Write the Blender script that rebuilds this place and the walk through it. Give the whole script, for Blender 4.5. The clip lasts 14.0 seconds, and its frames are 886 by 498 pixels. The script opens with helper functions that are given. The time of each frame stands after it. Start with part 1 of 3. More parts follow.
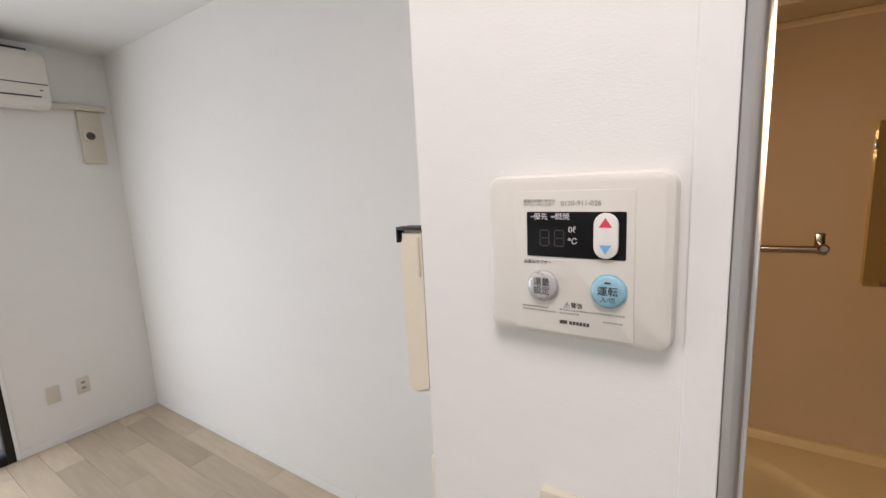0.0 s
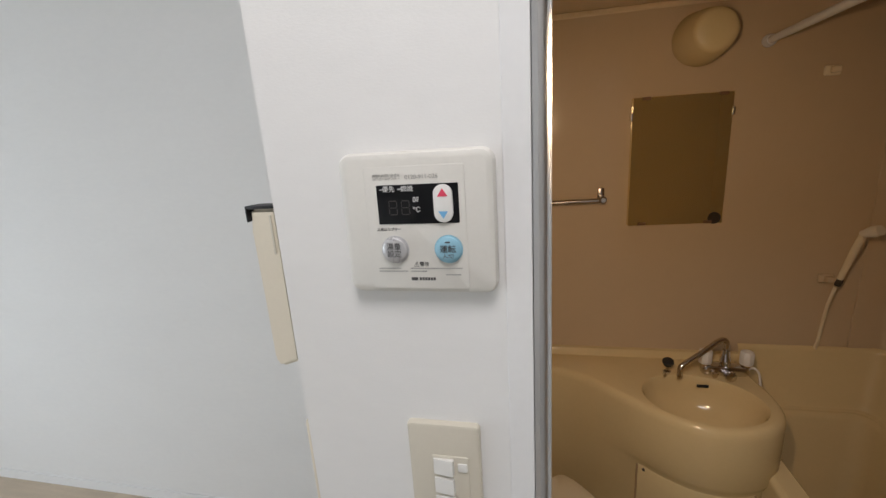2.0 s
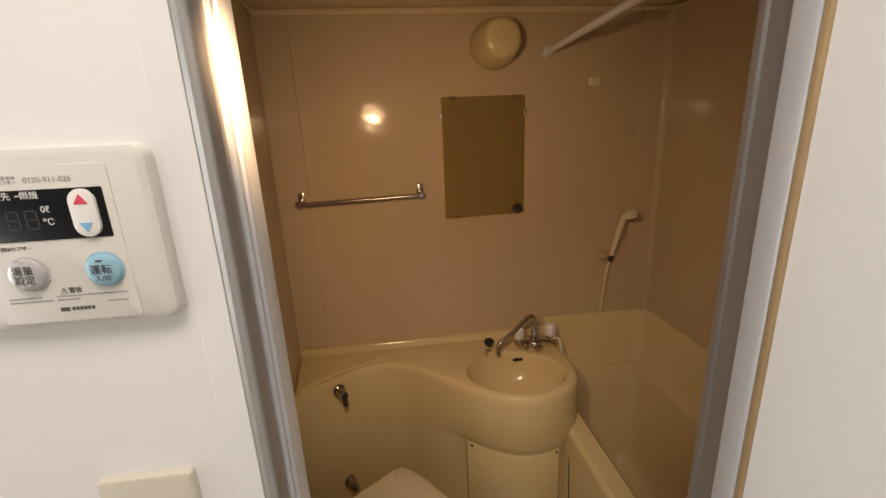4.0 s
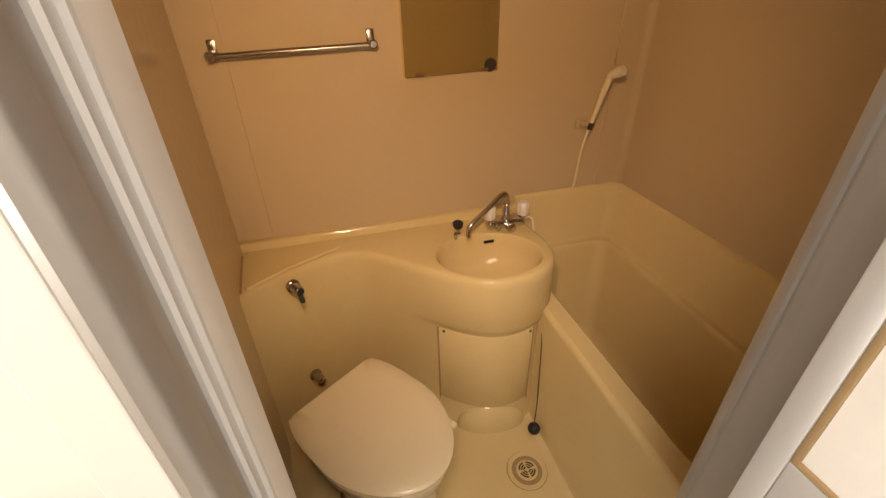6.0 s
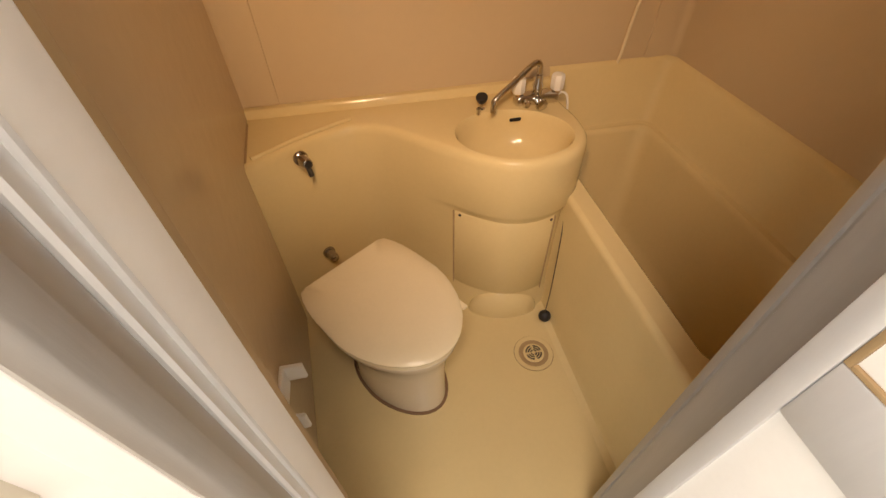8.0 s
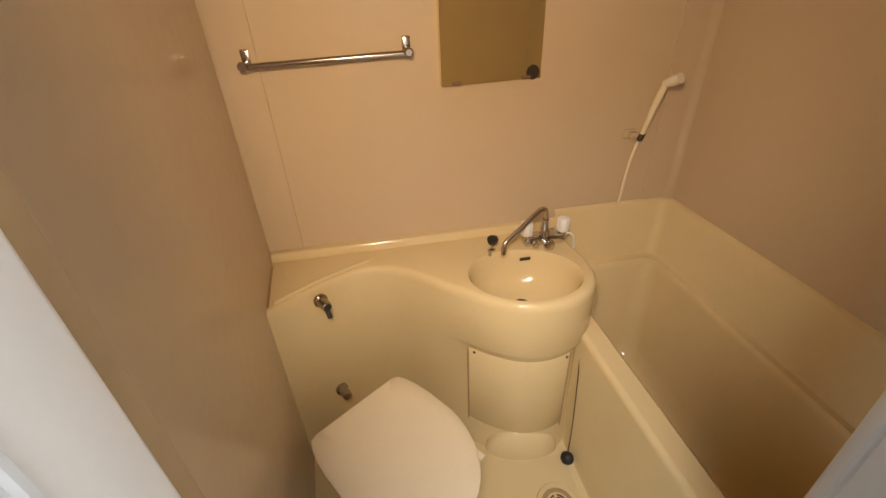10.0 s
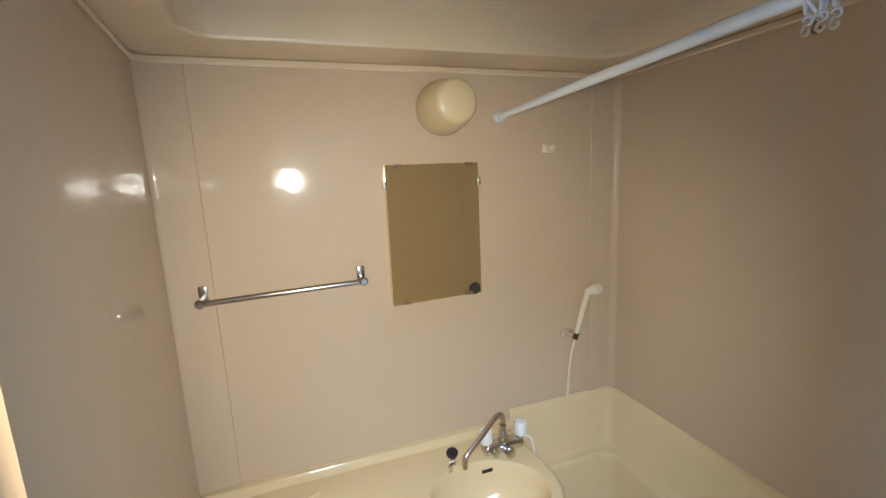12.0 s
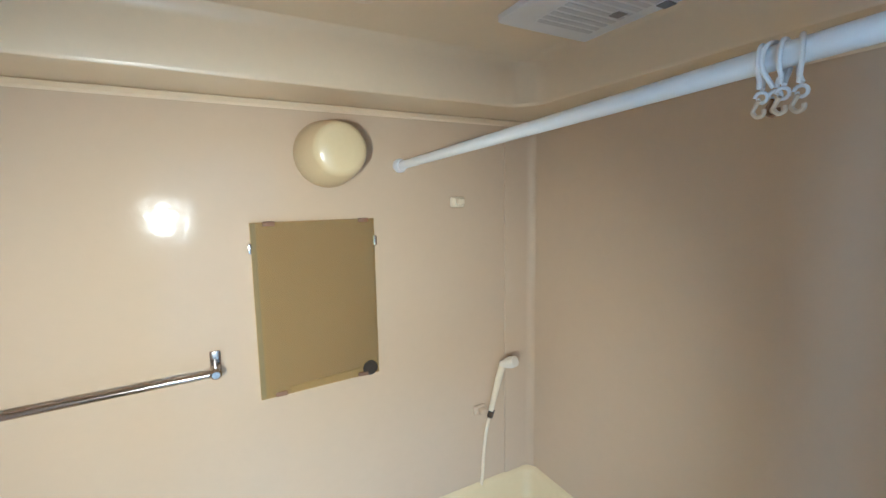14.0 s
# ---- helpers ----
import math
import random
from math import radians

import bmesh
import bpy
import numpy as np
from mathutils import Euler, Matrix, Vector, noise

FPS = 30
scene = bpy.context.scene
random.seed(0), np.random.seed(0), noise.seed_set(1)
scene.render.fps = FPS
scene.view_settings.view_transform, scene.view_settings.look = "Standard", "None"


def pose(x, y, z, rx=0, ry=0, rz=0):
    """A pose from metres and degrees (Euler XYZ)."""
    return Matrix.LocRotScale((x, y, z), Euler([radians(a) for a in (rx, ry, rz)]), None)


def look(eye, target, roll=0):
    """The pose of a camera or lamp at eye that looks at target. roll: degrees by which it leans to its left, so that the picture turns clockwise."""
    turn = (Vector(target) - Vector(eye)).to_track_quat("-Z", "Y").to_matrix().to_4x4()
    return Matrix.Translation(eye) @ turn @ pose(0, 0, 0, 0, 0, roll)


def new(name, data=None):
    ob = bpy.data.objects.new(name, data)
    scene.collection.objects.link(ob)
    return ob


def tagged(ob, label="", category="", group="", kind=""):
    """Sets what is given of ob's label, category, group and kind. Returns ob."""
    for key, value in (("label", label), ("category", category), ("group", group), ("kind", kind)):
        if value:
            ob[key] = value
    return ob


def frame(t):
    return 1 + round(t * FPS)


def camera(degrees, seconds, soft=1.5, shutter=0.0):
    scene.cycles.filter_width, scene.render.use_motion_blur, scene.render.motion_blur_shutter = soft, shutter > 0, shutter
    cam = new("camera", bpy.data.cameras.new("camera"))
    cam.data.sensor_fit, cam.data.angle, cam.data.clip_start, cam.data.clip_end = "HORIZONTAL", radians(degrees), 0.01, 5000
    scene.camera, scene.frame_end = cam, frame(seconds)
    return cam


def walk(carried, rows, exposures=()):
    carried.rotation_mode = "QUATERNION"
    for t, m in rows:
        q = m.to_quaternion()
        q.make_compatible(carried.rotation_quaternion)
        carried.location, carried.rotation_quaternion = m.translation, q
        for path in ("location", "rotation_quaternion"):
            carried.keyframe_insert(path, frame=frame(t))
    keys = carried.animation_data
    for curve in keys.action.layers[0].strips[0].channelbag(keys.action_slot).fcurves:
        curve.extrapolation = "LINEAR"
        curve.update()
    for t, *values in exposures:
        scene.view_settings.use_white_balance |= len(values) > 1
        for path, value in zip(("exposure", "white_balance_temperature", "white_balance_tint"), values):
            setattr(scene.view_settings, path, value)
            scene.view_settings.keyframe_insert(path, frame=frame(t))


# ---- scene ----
cam = camera(92.7, 14.0)
PATH = [
    (0, (0.181, 0.144, 1.47), (-0.906, 1.793, 1.158), -2.7),
    (0.5, (0.146, 0.206, 1.479), (-0.74, 1.965, 1.128), -3.2),
    (1, (0.146, 0.257, 1.484), (-0.582, 2.079, 1.098), -3.5),
    (1.5, (0.172, 0.206, 1.48), (-0.48, 2.054, 1.079), -4.1),
    (2, (0.19, 0.108, 1.478), (-0.236, 1.998, 0.982), -3.7),
    (2.5, (0.205, 0.048, 1.481), (-0.035, 1.969, 0.977), -3.7),
    (3, (0.25, 0.054, 1.483), (0.152, 1.984, 0.966), -3.0),
    (3.5, (0.299, 0.086, 1.479), (0.348, 2.015, 0.953), -2.9),
    (3.7, (0.313, 0.107, 1.477), (0.436, 2.031, 0.945), -2.7),
    (5.8, (0.265, 0.328, 1.387), (0.731, 2.015, 0.419), -1.6),
    (6, (0.267, 0.328, 1.373), (0.692, 1.979, 0.328), -1.5),
    (6.5, (0.285, 0.328, 1.335), (0.58, 1.704, 0.213), -0.6),
    (7, (0.282, 0.345, 1.291), (0.544, 1.607, 0.035), 0.1),
    (7.2, (0.284, 0.348, 1.29), (0.553, 1.708, -0.152), -0.5),
    (9.3, (0.3, 0.395, 1.332), (0.54, 1.898, 0.035), -1.8),
    (9.5, (0.297, 0.39, 1.344), (0.542, 1.954, 0.122), -2.0),
    (10, (0.293, 0.41, 1.39), (0.557, 2.091, 0.339), -2.6),
    (10.5, (0.279, 0.424, 1.414), (0.619, 2.196, 0.552), -2.7),
    (11, (0.279, 0.428, 1.458), (0.714, 2.263, 0.791), -2.8),
    (11.5, (0.275, 0.42, 1.504), (0.797, 2.286, 1.01), -2.9),
    (12, (0.257, 0.428, 1.534), (0.89, 2.295, 1.192), -2.6),
    (12.5, (0.268, 0.444, 1.551), (0.964, 2.306, 1.333), -2.1),
    (13, (0.339, 0.502, 1.588), (1.079, 2.352, 1.417), -1.1),
    (13.5, (0.388, 0.552, 1.611), (1.232, 2.356, 1.43), -0.8),
    (14, (0.433, 0.598, 1.616), (1.375, 2.346, 1.38), -1.0),
]

walk(cam, [(t, look(eye, target, roll)) for t, eye, target, roll in PATH],
     exposures=[(0.0, -0.40, 6750, 18), (0.5, -0.30, 6350, 13), (1.0, -0.28, 6350, 12), (1.5, -0.4, 5950, 9), (2.0, -0.62, 6350, 13), (3.5, -0.52, 7000, 16),
                (6.0, 0.48, 8500, 18), (7.2, 0.64, 8250, 18), (9.5, 0.84, 7250, 15), (10.0, 0.9, 6400, 11), (10.5, 0.98, 5900, 9), (11.0, 1.04, 4950, 4), (11.6, 1.12, 4350, 0), (12.5, 1.42, 4150, -2), (13.2, 1.63, 3930, -2), (14.0, 1.70, 3850, -4)])

# ---- light ----
world = bpy.data.worlds.new("world")
scene.world = world
world.use_nodes = True
sky = world.node_tree.nodes.new("ShaderNodeTexSky")
sky.sky_type, sky.sun_disc = "NISHITA", False
sky.sun_elevation, sky.sun_rotation = radians(38), radians(200)
world.node_tree.links.new(sky.outputs[0], world.node_tree.nodes["Background"].inputs[0])
world.node_tree.nodes["Background"].inputs[1].default_value = 0.12


def lamp(name, kind, place, target, power, colour, size):
    data = bpy.data.lights.new(name, kind)
    data.energy, data.color = power, colour
    if kind == "AREA":
        data.shape, data.size, data.size_y = "RECTANGLE", size[0], size[1]
    else:
        data.shadow_soft_size = size
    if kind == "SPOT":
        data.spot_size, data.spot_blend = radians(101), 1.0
    ob = new(name, data)
    ob.matrix_world = look(place, target)
    return ob


sun = bpy.data.lights.new("sun", "SUN")
sun.energy, sun.angle, sun.color = 2.0, radians(0.5), (1.0, 0.95, 0.88)
new("sun", sun).matrix_world = look((4, 9, 12), (0, 0, 0))
# daylight in the balcony window of the room
lamp("window_daylight", "AREA", (-3.45, -0.45, 0.95), (0, -0.2, 0.7), 62, (0.84, 0.94, 1.0), (1.7, 1.9))
# an unseen hall ceiling light, assumed, and the small torch carried at eye height
lamp("assumed_hall_light", "AREA", (0.20, -0.06, 2.40), (0.22, 0.40, 1.0), 18.5, (1.0, 0.97, 0.955), (0.55, 0.55))
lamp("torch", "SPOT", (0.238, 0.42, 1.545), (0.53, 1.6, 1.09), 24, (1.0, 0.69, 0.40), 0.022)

# ---- materials ----
def rgb(*c):
    return (*c, 1.0)


def material(name, colour, rough=0.5, metal=0.0, vary=0.08, scale=6.0, bump=0.0, bump_scale=200.0, fine=0.05,
             stretch=(1, 1, 1), coat=0.0, emit=0.0, transmit=0.0, second=None):
    m = bpy.data.materials.new(name)
    m.use_nodes = True
    nt = m.node_tree
    b = nt.nodes["Principled BSDF"]
    b.inputs["Roughness"].default_value, b.inputs["Metallic"].default_value = rough, metal
    b.inputs["Coat Weight"].default_value = coat
    b.inputs["Transmission Weight"].default_value = transmit
    co = nt.nodes.new("ShaderNodeTexCoord")
    mp = nt.nodes.new("ShaderNodeMapping")
    mp.inputs["Scale"].default_value = stretch
    nt.links.new(co.outputs["Object"], mp.inputs[0])
    big = nt.nodes.new("ShaderNodeTexNoise")
    big.inputs["Scale"].default_value, big.inputs["Detail"].default_value = scale, 5
    nt.links.new(mp.outputs[0], big.inputs[0])
    small = nt.nodes.new("ShaderNodeTexNoise")
    small.inputs["Scale"].default_value, small.inputs["Detail"].default_value = scale * 14, 4
    nt.links.new(mp.outputs[0], small.inputs[0])
    mix = nt.nodes.new("ShaderNodeMix")
    mix.data_type = "RGBA"
    mix.inputs[6].default_value = rgb(*[c * (1 - vary) for c in colour])
    mix.inputs[7].default_value = rgb(*(second or [min(1, c * (1 + vary * 0.6)) for c in colour]))
    nt.links.new(big.outputs[0], mix.inputs[0])
    mix2 = nt.nodes.new("ShaderNodeMix")
    mix2.data_type, mix2.blend_type = "RGBA", "MULTIPLY"
    mix2.inputs[0].default_value = fine
    nt.links.new(mix.outputs[2], mix2.inputs[6])
    nt.links.new(small.outputs[0], mix2.inputs[7])
    nt.links.new(mix2.outputs[2], b.inputs["Base Color"])
    rr = nt.nodes.new("ShaderNodeMapRange")
    rr.inputs[3].default_value, rr.inputs[4].default_value = max(0.02, rough * 0.85), min(1, rough * 1.15)
    nt.links.new(small.outputs[0], rr.inputs[0])
    nt.links.new(rr.outputs[0], b.inputs["Roughness"])
    if bump:
        tex = nt.nodes.new("ShaderNodeTexNoise")
        tex.inputs["Scale"].default_value, tex.inputs["Detail"].default_value = bump_scale, 3
        nt.links.new(mp.outputs[0], tex.inputs[0])
        bp = nt.nodes.new("ShaderNodeBump")
        bp.inputs["Strength"].default_value, bp.inputs["Distance"].default_value = bump, 0.002
        nt.links.new(tex.outputs[0], bp.inputs["Height"])
        nt.links.new(bp.outputs[0], b.inputs["Normal"])
    if emit:
        b.inputs["Emission Color"].default_value, b.inputs["Emission Strength"].default_value = rgb(*colour), emit
    return m


WALLPAPER = material("white wallpaper", (0.80, 0.785, 0.76), 0.75, vary=0.03, scale=2.5, bump=0.09, bump_scale=260, stretch=(1, 1, 2.5))
CASING = material("white painted casing", (0.80, 0.79, 0.775), 0.4, vary=0.03, scale=9, bump=0.05)
CEILING = material("white ceiling paper", (0.78, 0.775, 0.76), 0.85, vary=0.03, scale=4, bump=0.2)
OAK = material("pale oak floor", (0.64, 0.52, 0.385), 0.38, vary=0.25, scale=5, fine=0.25, stretch=(0.6, 6, 1), bump=0.08, bump_scale=60)
BATHWALL = material("ivory bath panel", (0.58, 0.452, 0.300), 0.11, vary=0.05, scale=3, fine=0.04, bump=0.3, bump_scale=26)
PAN = material("yellowed ivory moulded plastic", (0.71, 0.565, 0.310), 0.13, vary=0.07, scale=5, fine=0.05, bump=0.04, bump_scale=12)
BATHCEIL = material("ivory bath ceiling", (0.74, 0.60, 0.39), 0.3, vary=0.05, scale=4)
ALU_LIGHT = material("bright aluminium", (0.64, 0.65, 0.66), 0.42, 0.35, vary=0.06, scale=14, stretch=(6, 6, 0.5))
ALU = material("brushed aluminium", (0.44, 0.425, 0.41), 0.40, 0.65, vary=0.10, scale=14, stretch=(6, 6, 0.5), bump=0.05, bump_scale=80)
STEEL = material("stainless steel", (0.62, 0.57, 0.52), 0.22, 1.0, vary=0.12, scale=30)
CHROME = material("worn chrome", (0.72, 0.69, 0.66), 0.12, 1.0, vary=0.2, scale=40)
DARKMETAL = material("tarnished metal", (0.09, 0.075, 0.06), 0.4, 0.6, vary=0.3, scale=60)
BLACK = material("black rubber", (0.015, 0.015, 0.017), 0.5, vary=0.2, scale=40)
GLOSSBLACK = material("black display", (0.004, 0.004, 0.005), 0.3, vary=0.1, scale=10)
WHITE = material("white plastic", (0.78, 0.76, 0.72), 0.3, vary=0.03, scale=20)
GREYPLASTIC = material("grey-ivory plastic", (0.68, 0.655, 0.60), 0.38, vary=0.03, scale=18, bump=0.04)
BEIGEPLASTIC = material("yellowed switch plastic", (0.62, 0.57, 0.47), 0.4, vary=0.05, scale=25)
CREAM = material("cream handset plastic", (0.74, 0.67, 0.54), 0.4, vary=0.05, scale=20)
CERAMIC = material("ivory ceramic", (0.74, 0.64, 0.50), 0.1, vary=0.03, scale=8)
SEATPLASTIC = material("pinkish ivory seat plastic", (0.79, 0.68, 0.475), 0.22, vary=0.04, scale=9)
SEAL = material("brown aged sealant", (0.40, 0.27, 0.14), 0.7, vary=0.25, scale=30)
DOORPANEL = material("off-white door panel", (0.81, 0.80, 0.77), 0.35, vary=0.03, scale=6, bump=0.08, bump_scale=120)
PALEINK = material("pale grey printed ink", (0.34, 0.33, 0.31), 0.6, vary=0.05)
GHOST = material("unlit display segment", (0.06, 0.057, 0.055), 0.25, vary=0.05)
INK = material("grey printed ink", (0.075, 0.07, 0.07), 0.6, vary=0.05)
WHITEINK = material("white printed ink", (0.75, 0.74, 0.72), 0.6, vary=0.05)
RED = material("red print", (0.75, 0.06, 0.12), 0.5, vary=0.05)
BLUE = material("blue print", (0.18, 0.45, 0.72), 0.5, vary=0.05)
BLUEKEY = material("light blue key", (0.27, 0.49, 0.60), 0.25, vary=0.04)
GREYKEY = material("silver grey key", (0.52, 0.51, 0.51), 0.28, 0.3, vary=0.05)
BARSTEEL = material("dulled stainless bar", (0.40, 0.35, 0.31), 0.2, 1.0, vary=0.2, scale=30, stretch=(0.2, 1, 1))
LAMPGLASS = material("cream frosted lamp cover", (0.68, 0.55, 0.30), 0.25, vary=0.05, scale=10)
VENT = material("grey vent plastic", (0.80, 0.80, 0.83), 0.45, vary=0.12, scale=9)
VENTSLAT = material("grey vent slat", (0.66, 0.66, 0.70), 0.6, vary=0.3, scale=14)
VENTDIRT = material("dusty vent grille", (0.25, 0.24, 0.25), 0.7, vary=0.3, scale=40)
RODPAINT = material("white enamelled rod", (0.82, 0.825, 0.83), 0.3, vary=0.03)
RING = material("translucent ivory ring plastic", (0.66, 0.56, 0.40), 0.35, vary=0.05)
RUST = material("rusty hook", (0.22, 0.12, 0.06), 0.6, vary=0.3, scale=60)
BRONZE = material("dark bronze sash", (0.03, 0.025, 0.025), 0.35, 0.7, vary=0.15)
# yellow tint and matte share stand in for the lit walls it reflects
MIRROR = material("yellow-tinted mirror", (0.88, 0.73, 0.37), 0.03, 0.84, vary=0.02, fine=0.0)
GLASS = material("window glass", (0.95, 0.97, 0.97), 0.02, vary=0.01, transmit=1.0)
CONCRETE = material("grey concrete", (0.36, 0.35, 0.33), 0.9, vary=0.15, bump=0.3)

GLOSSBLACK.node_tree.nodes["Principled BSDF"].inputs["Specular IOR Level"].default_value = 0.25
PAN.node_tree.nodes["Principled BSDF"].inputs["Specular IOR Level"].default_value = 0.32
BATHWALL.node_tree.nodes["Principled BSDF"].inputs["Specular IOR Level"].default_value = 0.2

# each plank has its own tone
nt = OAK.node_tree
info, tone, wash = nt.nodes.new("ShaderNodeObjectInfo"), nt.nodes.new("ShaderNodeMapRange"), nt.nodes.new("ShaderNodeMix")
tone.inputs[3].default_value, tone.inputs[4].default_value = 0.74, 1.08
nt.links.new(info.outputs["Random"], tone.inputs[0])
wash.data_type, wash.blend_type = "RGBA", "MULTIPLY"
wash.inputs[0].default_value = 1.0
base = nt.nodes["Principled BSDF"].inputs["Base Color"]
nt.links.new(base.links[0].from_socket, wash.inputs[6])
nt.links.new(tone.outputs[0], wash.inputs[7])
nt.links.new(wash.outputs[2], base)

# ---- building helpers ----
def shape():
    return bmesh.new()


def box(bm, x0, x1, y0, y1, z0, z1, bevel=0.0, seg=2):
    r = bmesh.ops.create_cube(bm, size=1.0, matrix=Matrix.Translation(((x0 + x1) / 2, (y0 + y1) / 2, (z0 + z1) / 2)) @ Matrix.Diagonal((x1 - x0, y1 - y0, z1 - z0, 1)))
    if bevel:
        edges = {e for v in r["verts"] for e in v.link_edges}
        bmesh.ops.bevel(bm, geom=list(edges), offset=bevel, segments=seg, affect="EDGES", profile=0.5)
    return bm


def loft(bm, rings, close=True, cap_start=False, cap_end=False):
    """Quads between rings of equal length."""
    rows = [[bm.verts.new(p) for p in ring] for ring in rings]
    n = len(rows[0])
    for a, b in zip(rows, rows[1:]):
        for i in range(n if close else n - 1):
            j = (i + 1) % n
            bm.faces.new((a[i], a[j], b[j], b[i]))
    if cap_start:
        bm.faces.new(rows[0][::-1])
    if cap_end:
        bm.faces.new(rows[-1])
    return rows


def tube(bm, points, radius, n=12, caps=True):
    pts = [Vector(p) for p in points]
    rad = radius if isinstance(radius, (list, tuple)) else [radius] * len(pts)
    rings, side = [], None
    for i, p in enumerate(pts):
        d = (pts[min(i + 1, len(pts) - 1)] - pts[max(i - 1, 0)]).normalized()
        if side is None:
            side = d.orthogonal().normalized()
        side = (side - d * side.dot(d)).normalized()
        up = d.cross(side)
        rings.append([p + rad[i] * (math.cos(a) * side + math.sin(a) * up) for a in [2 * math.pi * k / n for k in range(n)]])
    loft(bm, rings, True, caps, caps)
    return bm


def spin(bm, profile, base, axis, n=32, caps=True):
    """A turned body: profile of (distance along axis, radius)."""
    axis = Vector(axis).normalized()
    side = axis.orthogonal().normalized()
    up = axis.cross(side)
    rings = [[Vector(base) + axis * d + max(r, 1e-4) * (math.cos(a) * side + math.sin(a) * up) for a in [2 * math.pi * k / n for k in range(n)]] for d, r in profile]
    loft(bm, rings, True, caps, caps)
    return bm


def smooth_curve(points, per=8):
    """Catmull-Rom through points."""
    p = [Vector(q) for q in points]
    p = [2 * p[0] - p[1]] + p + [2 * p[-1] - p[-2]]
    out = []
    for i in range(1, len(p) - 2):
        for k in range(per):
            t = k / per
            a, b, c, d = p[i - 1], p[i], p[i + 1], p[i + 2]
            out.append(0.5 * (2 * b + (c - a) * t + (2 * a - 5 * b + 4 * c - d) * t * t + (3 * b - a - 3 * c + d) * t ** 3))
    out.append(p[-2])
    return out


def mesh_of(name, bm, mat, smooth=True):
    bmesh.ops.recalc_face_normals(bm, faces=bm.faces)
    me = bpy.data.meshes.new(name)
    bm.to_mesh(me)
    bm.free()
    for m in (mat if isinstance(mat, (list, tuple)) else [mat]):
        me.materials.append(m)
    if smooth:
        me.set_sharp_from_angle(angle=radians(38))
        for f in me.polygons:
            f.use_smooth = True
    return me


def thing(name, place, label, category, group="", turn=0.0):
    ob = new(name)
    ob.empty_display_size = 0.05
    ob.matrix_basis = pose(*place, 0, 0, turn)
    return tagged(ob, label, category, group)


def part(name, bm, mat, parent, label="", smooth=True, local=False):
    """One mesh under a thing or part; its coordinates are the world's unless local."""
    ob = new(name, mesh_of(name, bm, mat, smooth))
    ob.parent = parent
    if not local:
        m = parent.matrix_basis
        if parent.parent:
            m = parent.parent.matrix_basis @ parent.matrix_parent_inverse @ m
        ob.matrix_parent_inverse = m.inverted()
    return tagged(ob, label)


def single(name, bm, mat, label, category, group="", kind="", smooth=True):
    return tagged(new(name, mesh_of(name, bm, mat, smooth)), label, category, group, kind)


def words(body, size, place, mat, name, parent, turn=(90, 0, 0), align="CENTER"):
    """Lettering as a flat mesh that faces -y unless turned."""
    cu = bpy.data.curves.new(name, "FONT")
    cu.body, cu.size, cu.align_x, cu.align_y = body, size, align, "CENTER"
    cu.extrude = 0.00012
    tmp = bpy.data.objects.new(name, cu)
    scene.collection.objects.link(tmp)
    me = bpy.data.meshes.new_from_object(tmp.evaluated_get(bpy.context.evaluated_depsgraph_get()))
    bpy.data.objects.remove(tmp)
    me.transform(pose(*place, *turn))
    me.materials.clear()
    me.materials.append(mat)
    ob = new(name, me)
    ob.parent = parent
    ob.matrix_parent_inverse = parent.matrix_basis.inverted()
    return ob


# ---- the setting ----
FLOOR, TOP = -0.16, 2.45
FRONT, BACKROOM = 0.446, 1.50
WEST, EAST, SOUTH = -3.50, 1.10, -1.60
BL, BR, BF, BB = -0.075, 1.32, 0.530, 1.65   # bath interior


def left_wall(y):
    """The bath's left wall closes in a little towards the door."""
    return BL + 0.095 * (BB - y)




def structure(name, bm, mat, label, category="wall", smooth=False):
    return single(name, bm, mat, label, category, kind="structure", smooth=smooth)


# front wall of the bath with its opening, in pieces butted end to end
wf = structure("wall_front", box(shape(), -0.040, 0.188, FRONT, 0.524, FLOOR, TOP), WALLPAPER, "white papered wall beside the bath door")
structure("wall_front_east", box(shape(), 0.735, EAST, 0.455, 0.575, FLOOR, TOP), WALLPAPER, "white papered wall beyond the bath door")
structure("wall_over_door", box(shape(), 0.188, 0.735, FRONT, 0.524, 1.90, TOP), WALLPAPER, "white papered wall above the bath door")
bm = shape()
loft(bm, [[(x, y, z) for x, y in ((BL - 0.004, 0.524), (BL - 0.004, 1.80), (-0.12, 1.80), (-0.12, 0.64), (-0.086, 0.62), (-0.086, 0.524))] for z in (FLOOR, TOP)], True, True, True)
structure("wall_bath_west", bm, WALLPAPER, "white papered side wall of the bath")
structure("wall_north", box(shape(), WEST - 0.1, -0.12, BACKROOM, BACKROOM + 0.1, FLOOR, TOP), WALLPAPER, "white papered wall of the empty room")
structure("wall_east", box(shape(), EAST, EAST + 0.1, SOUTH, 0.455, FLOOR, TOP), WALLPAPER, "plain white hall wall")
structure("wall_south", box(shape(), WEST - 0.1, EAST + 0.1, SOUTH - 0.1, SOUTH, FLOOR, TOP), WALLPAPER, "plain white room wall")
WY0, WY1, WZ1 = -1.30, 0.68, 1.85
bm = shape()
box(bm, WEST - 0.1, WEST, WY1, BACKROOM, FLOOR, TOP)
structure("wall_west", bm, WALLPAPER, "white papered window wall under the air conditioner")
structure("wall_west_south", box(shape(), WEST - 0.1, WEST, SOUTH, WY0, FLOOR, TOP), WALLPAPER, "white papered wall beside the window")
structure("wall_over_window", box(shape(), WEST - 0.1, WEST, WY0, WY1, WZ1, TOP), WALLPAPER, "white papered wall above the window")
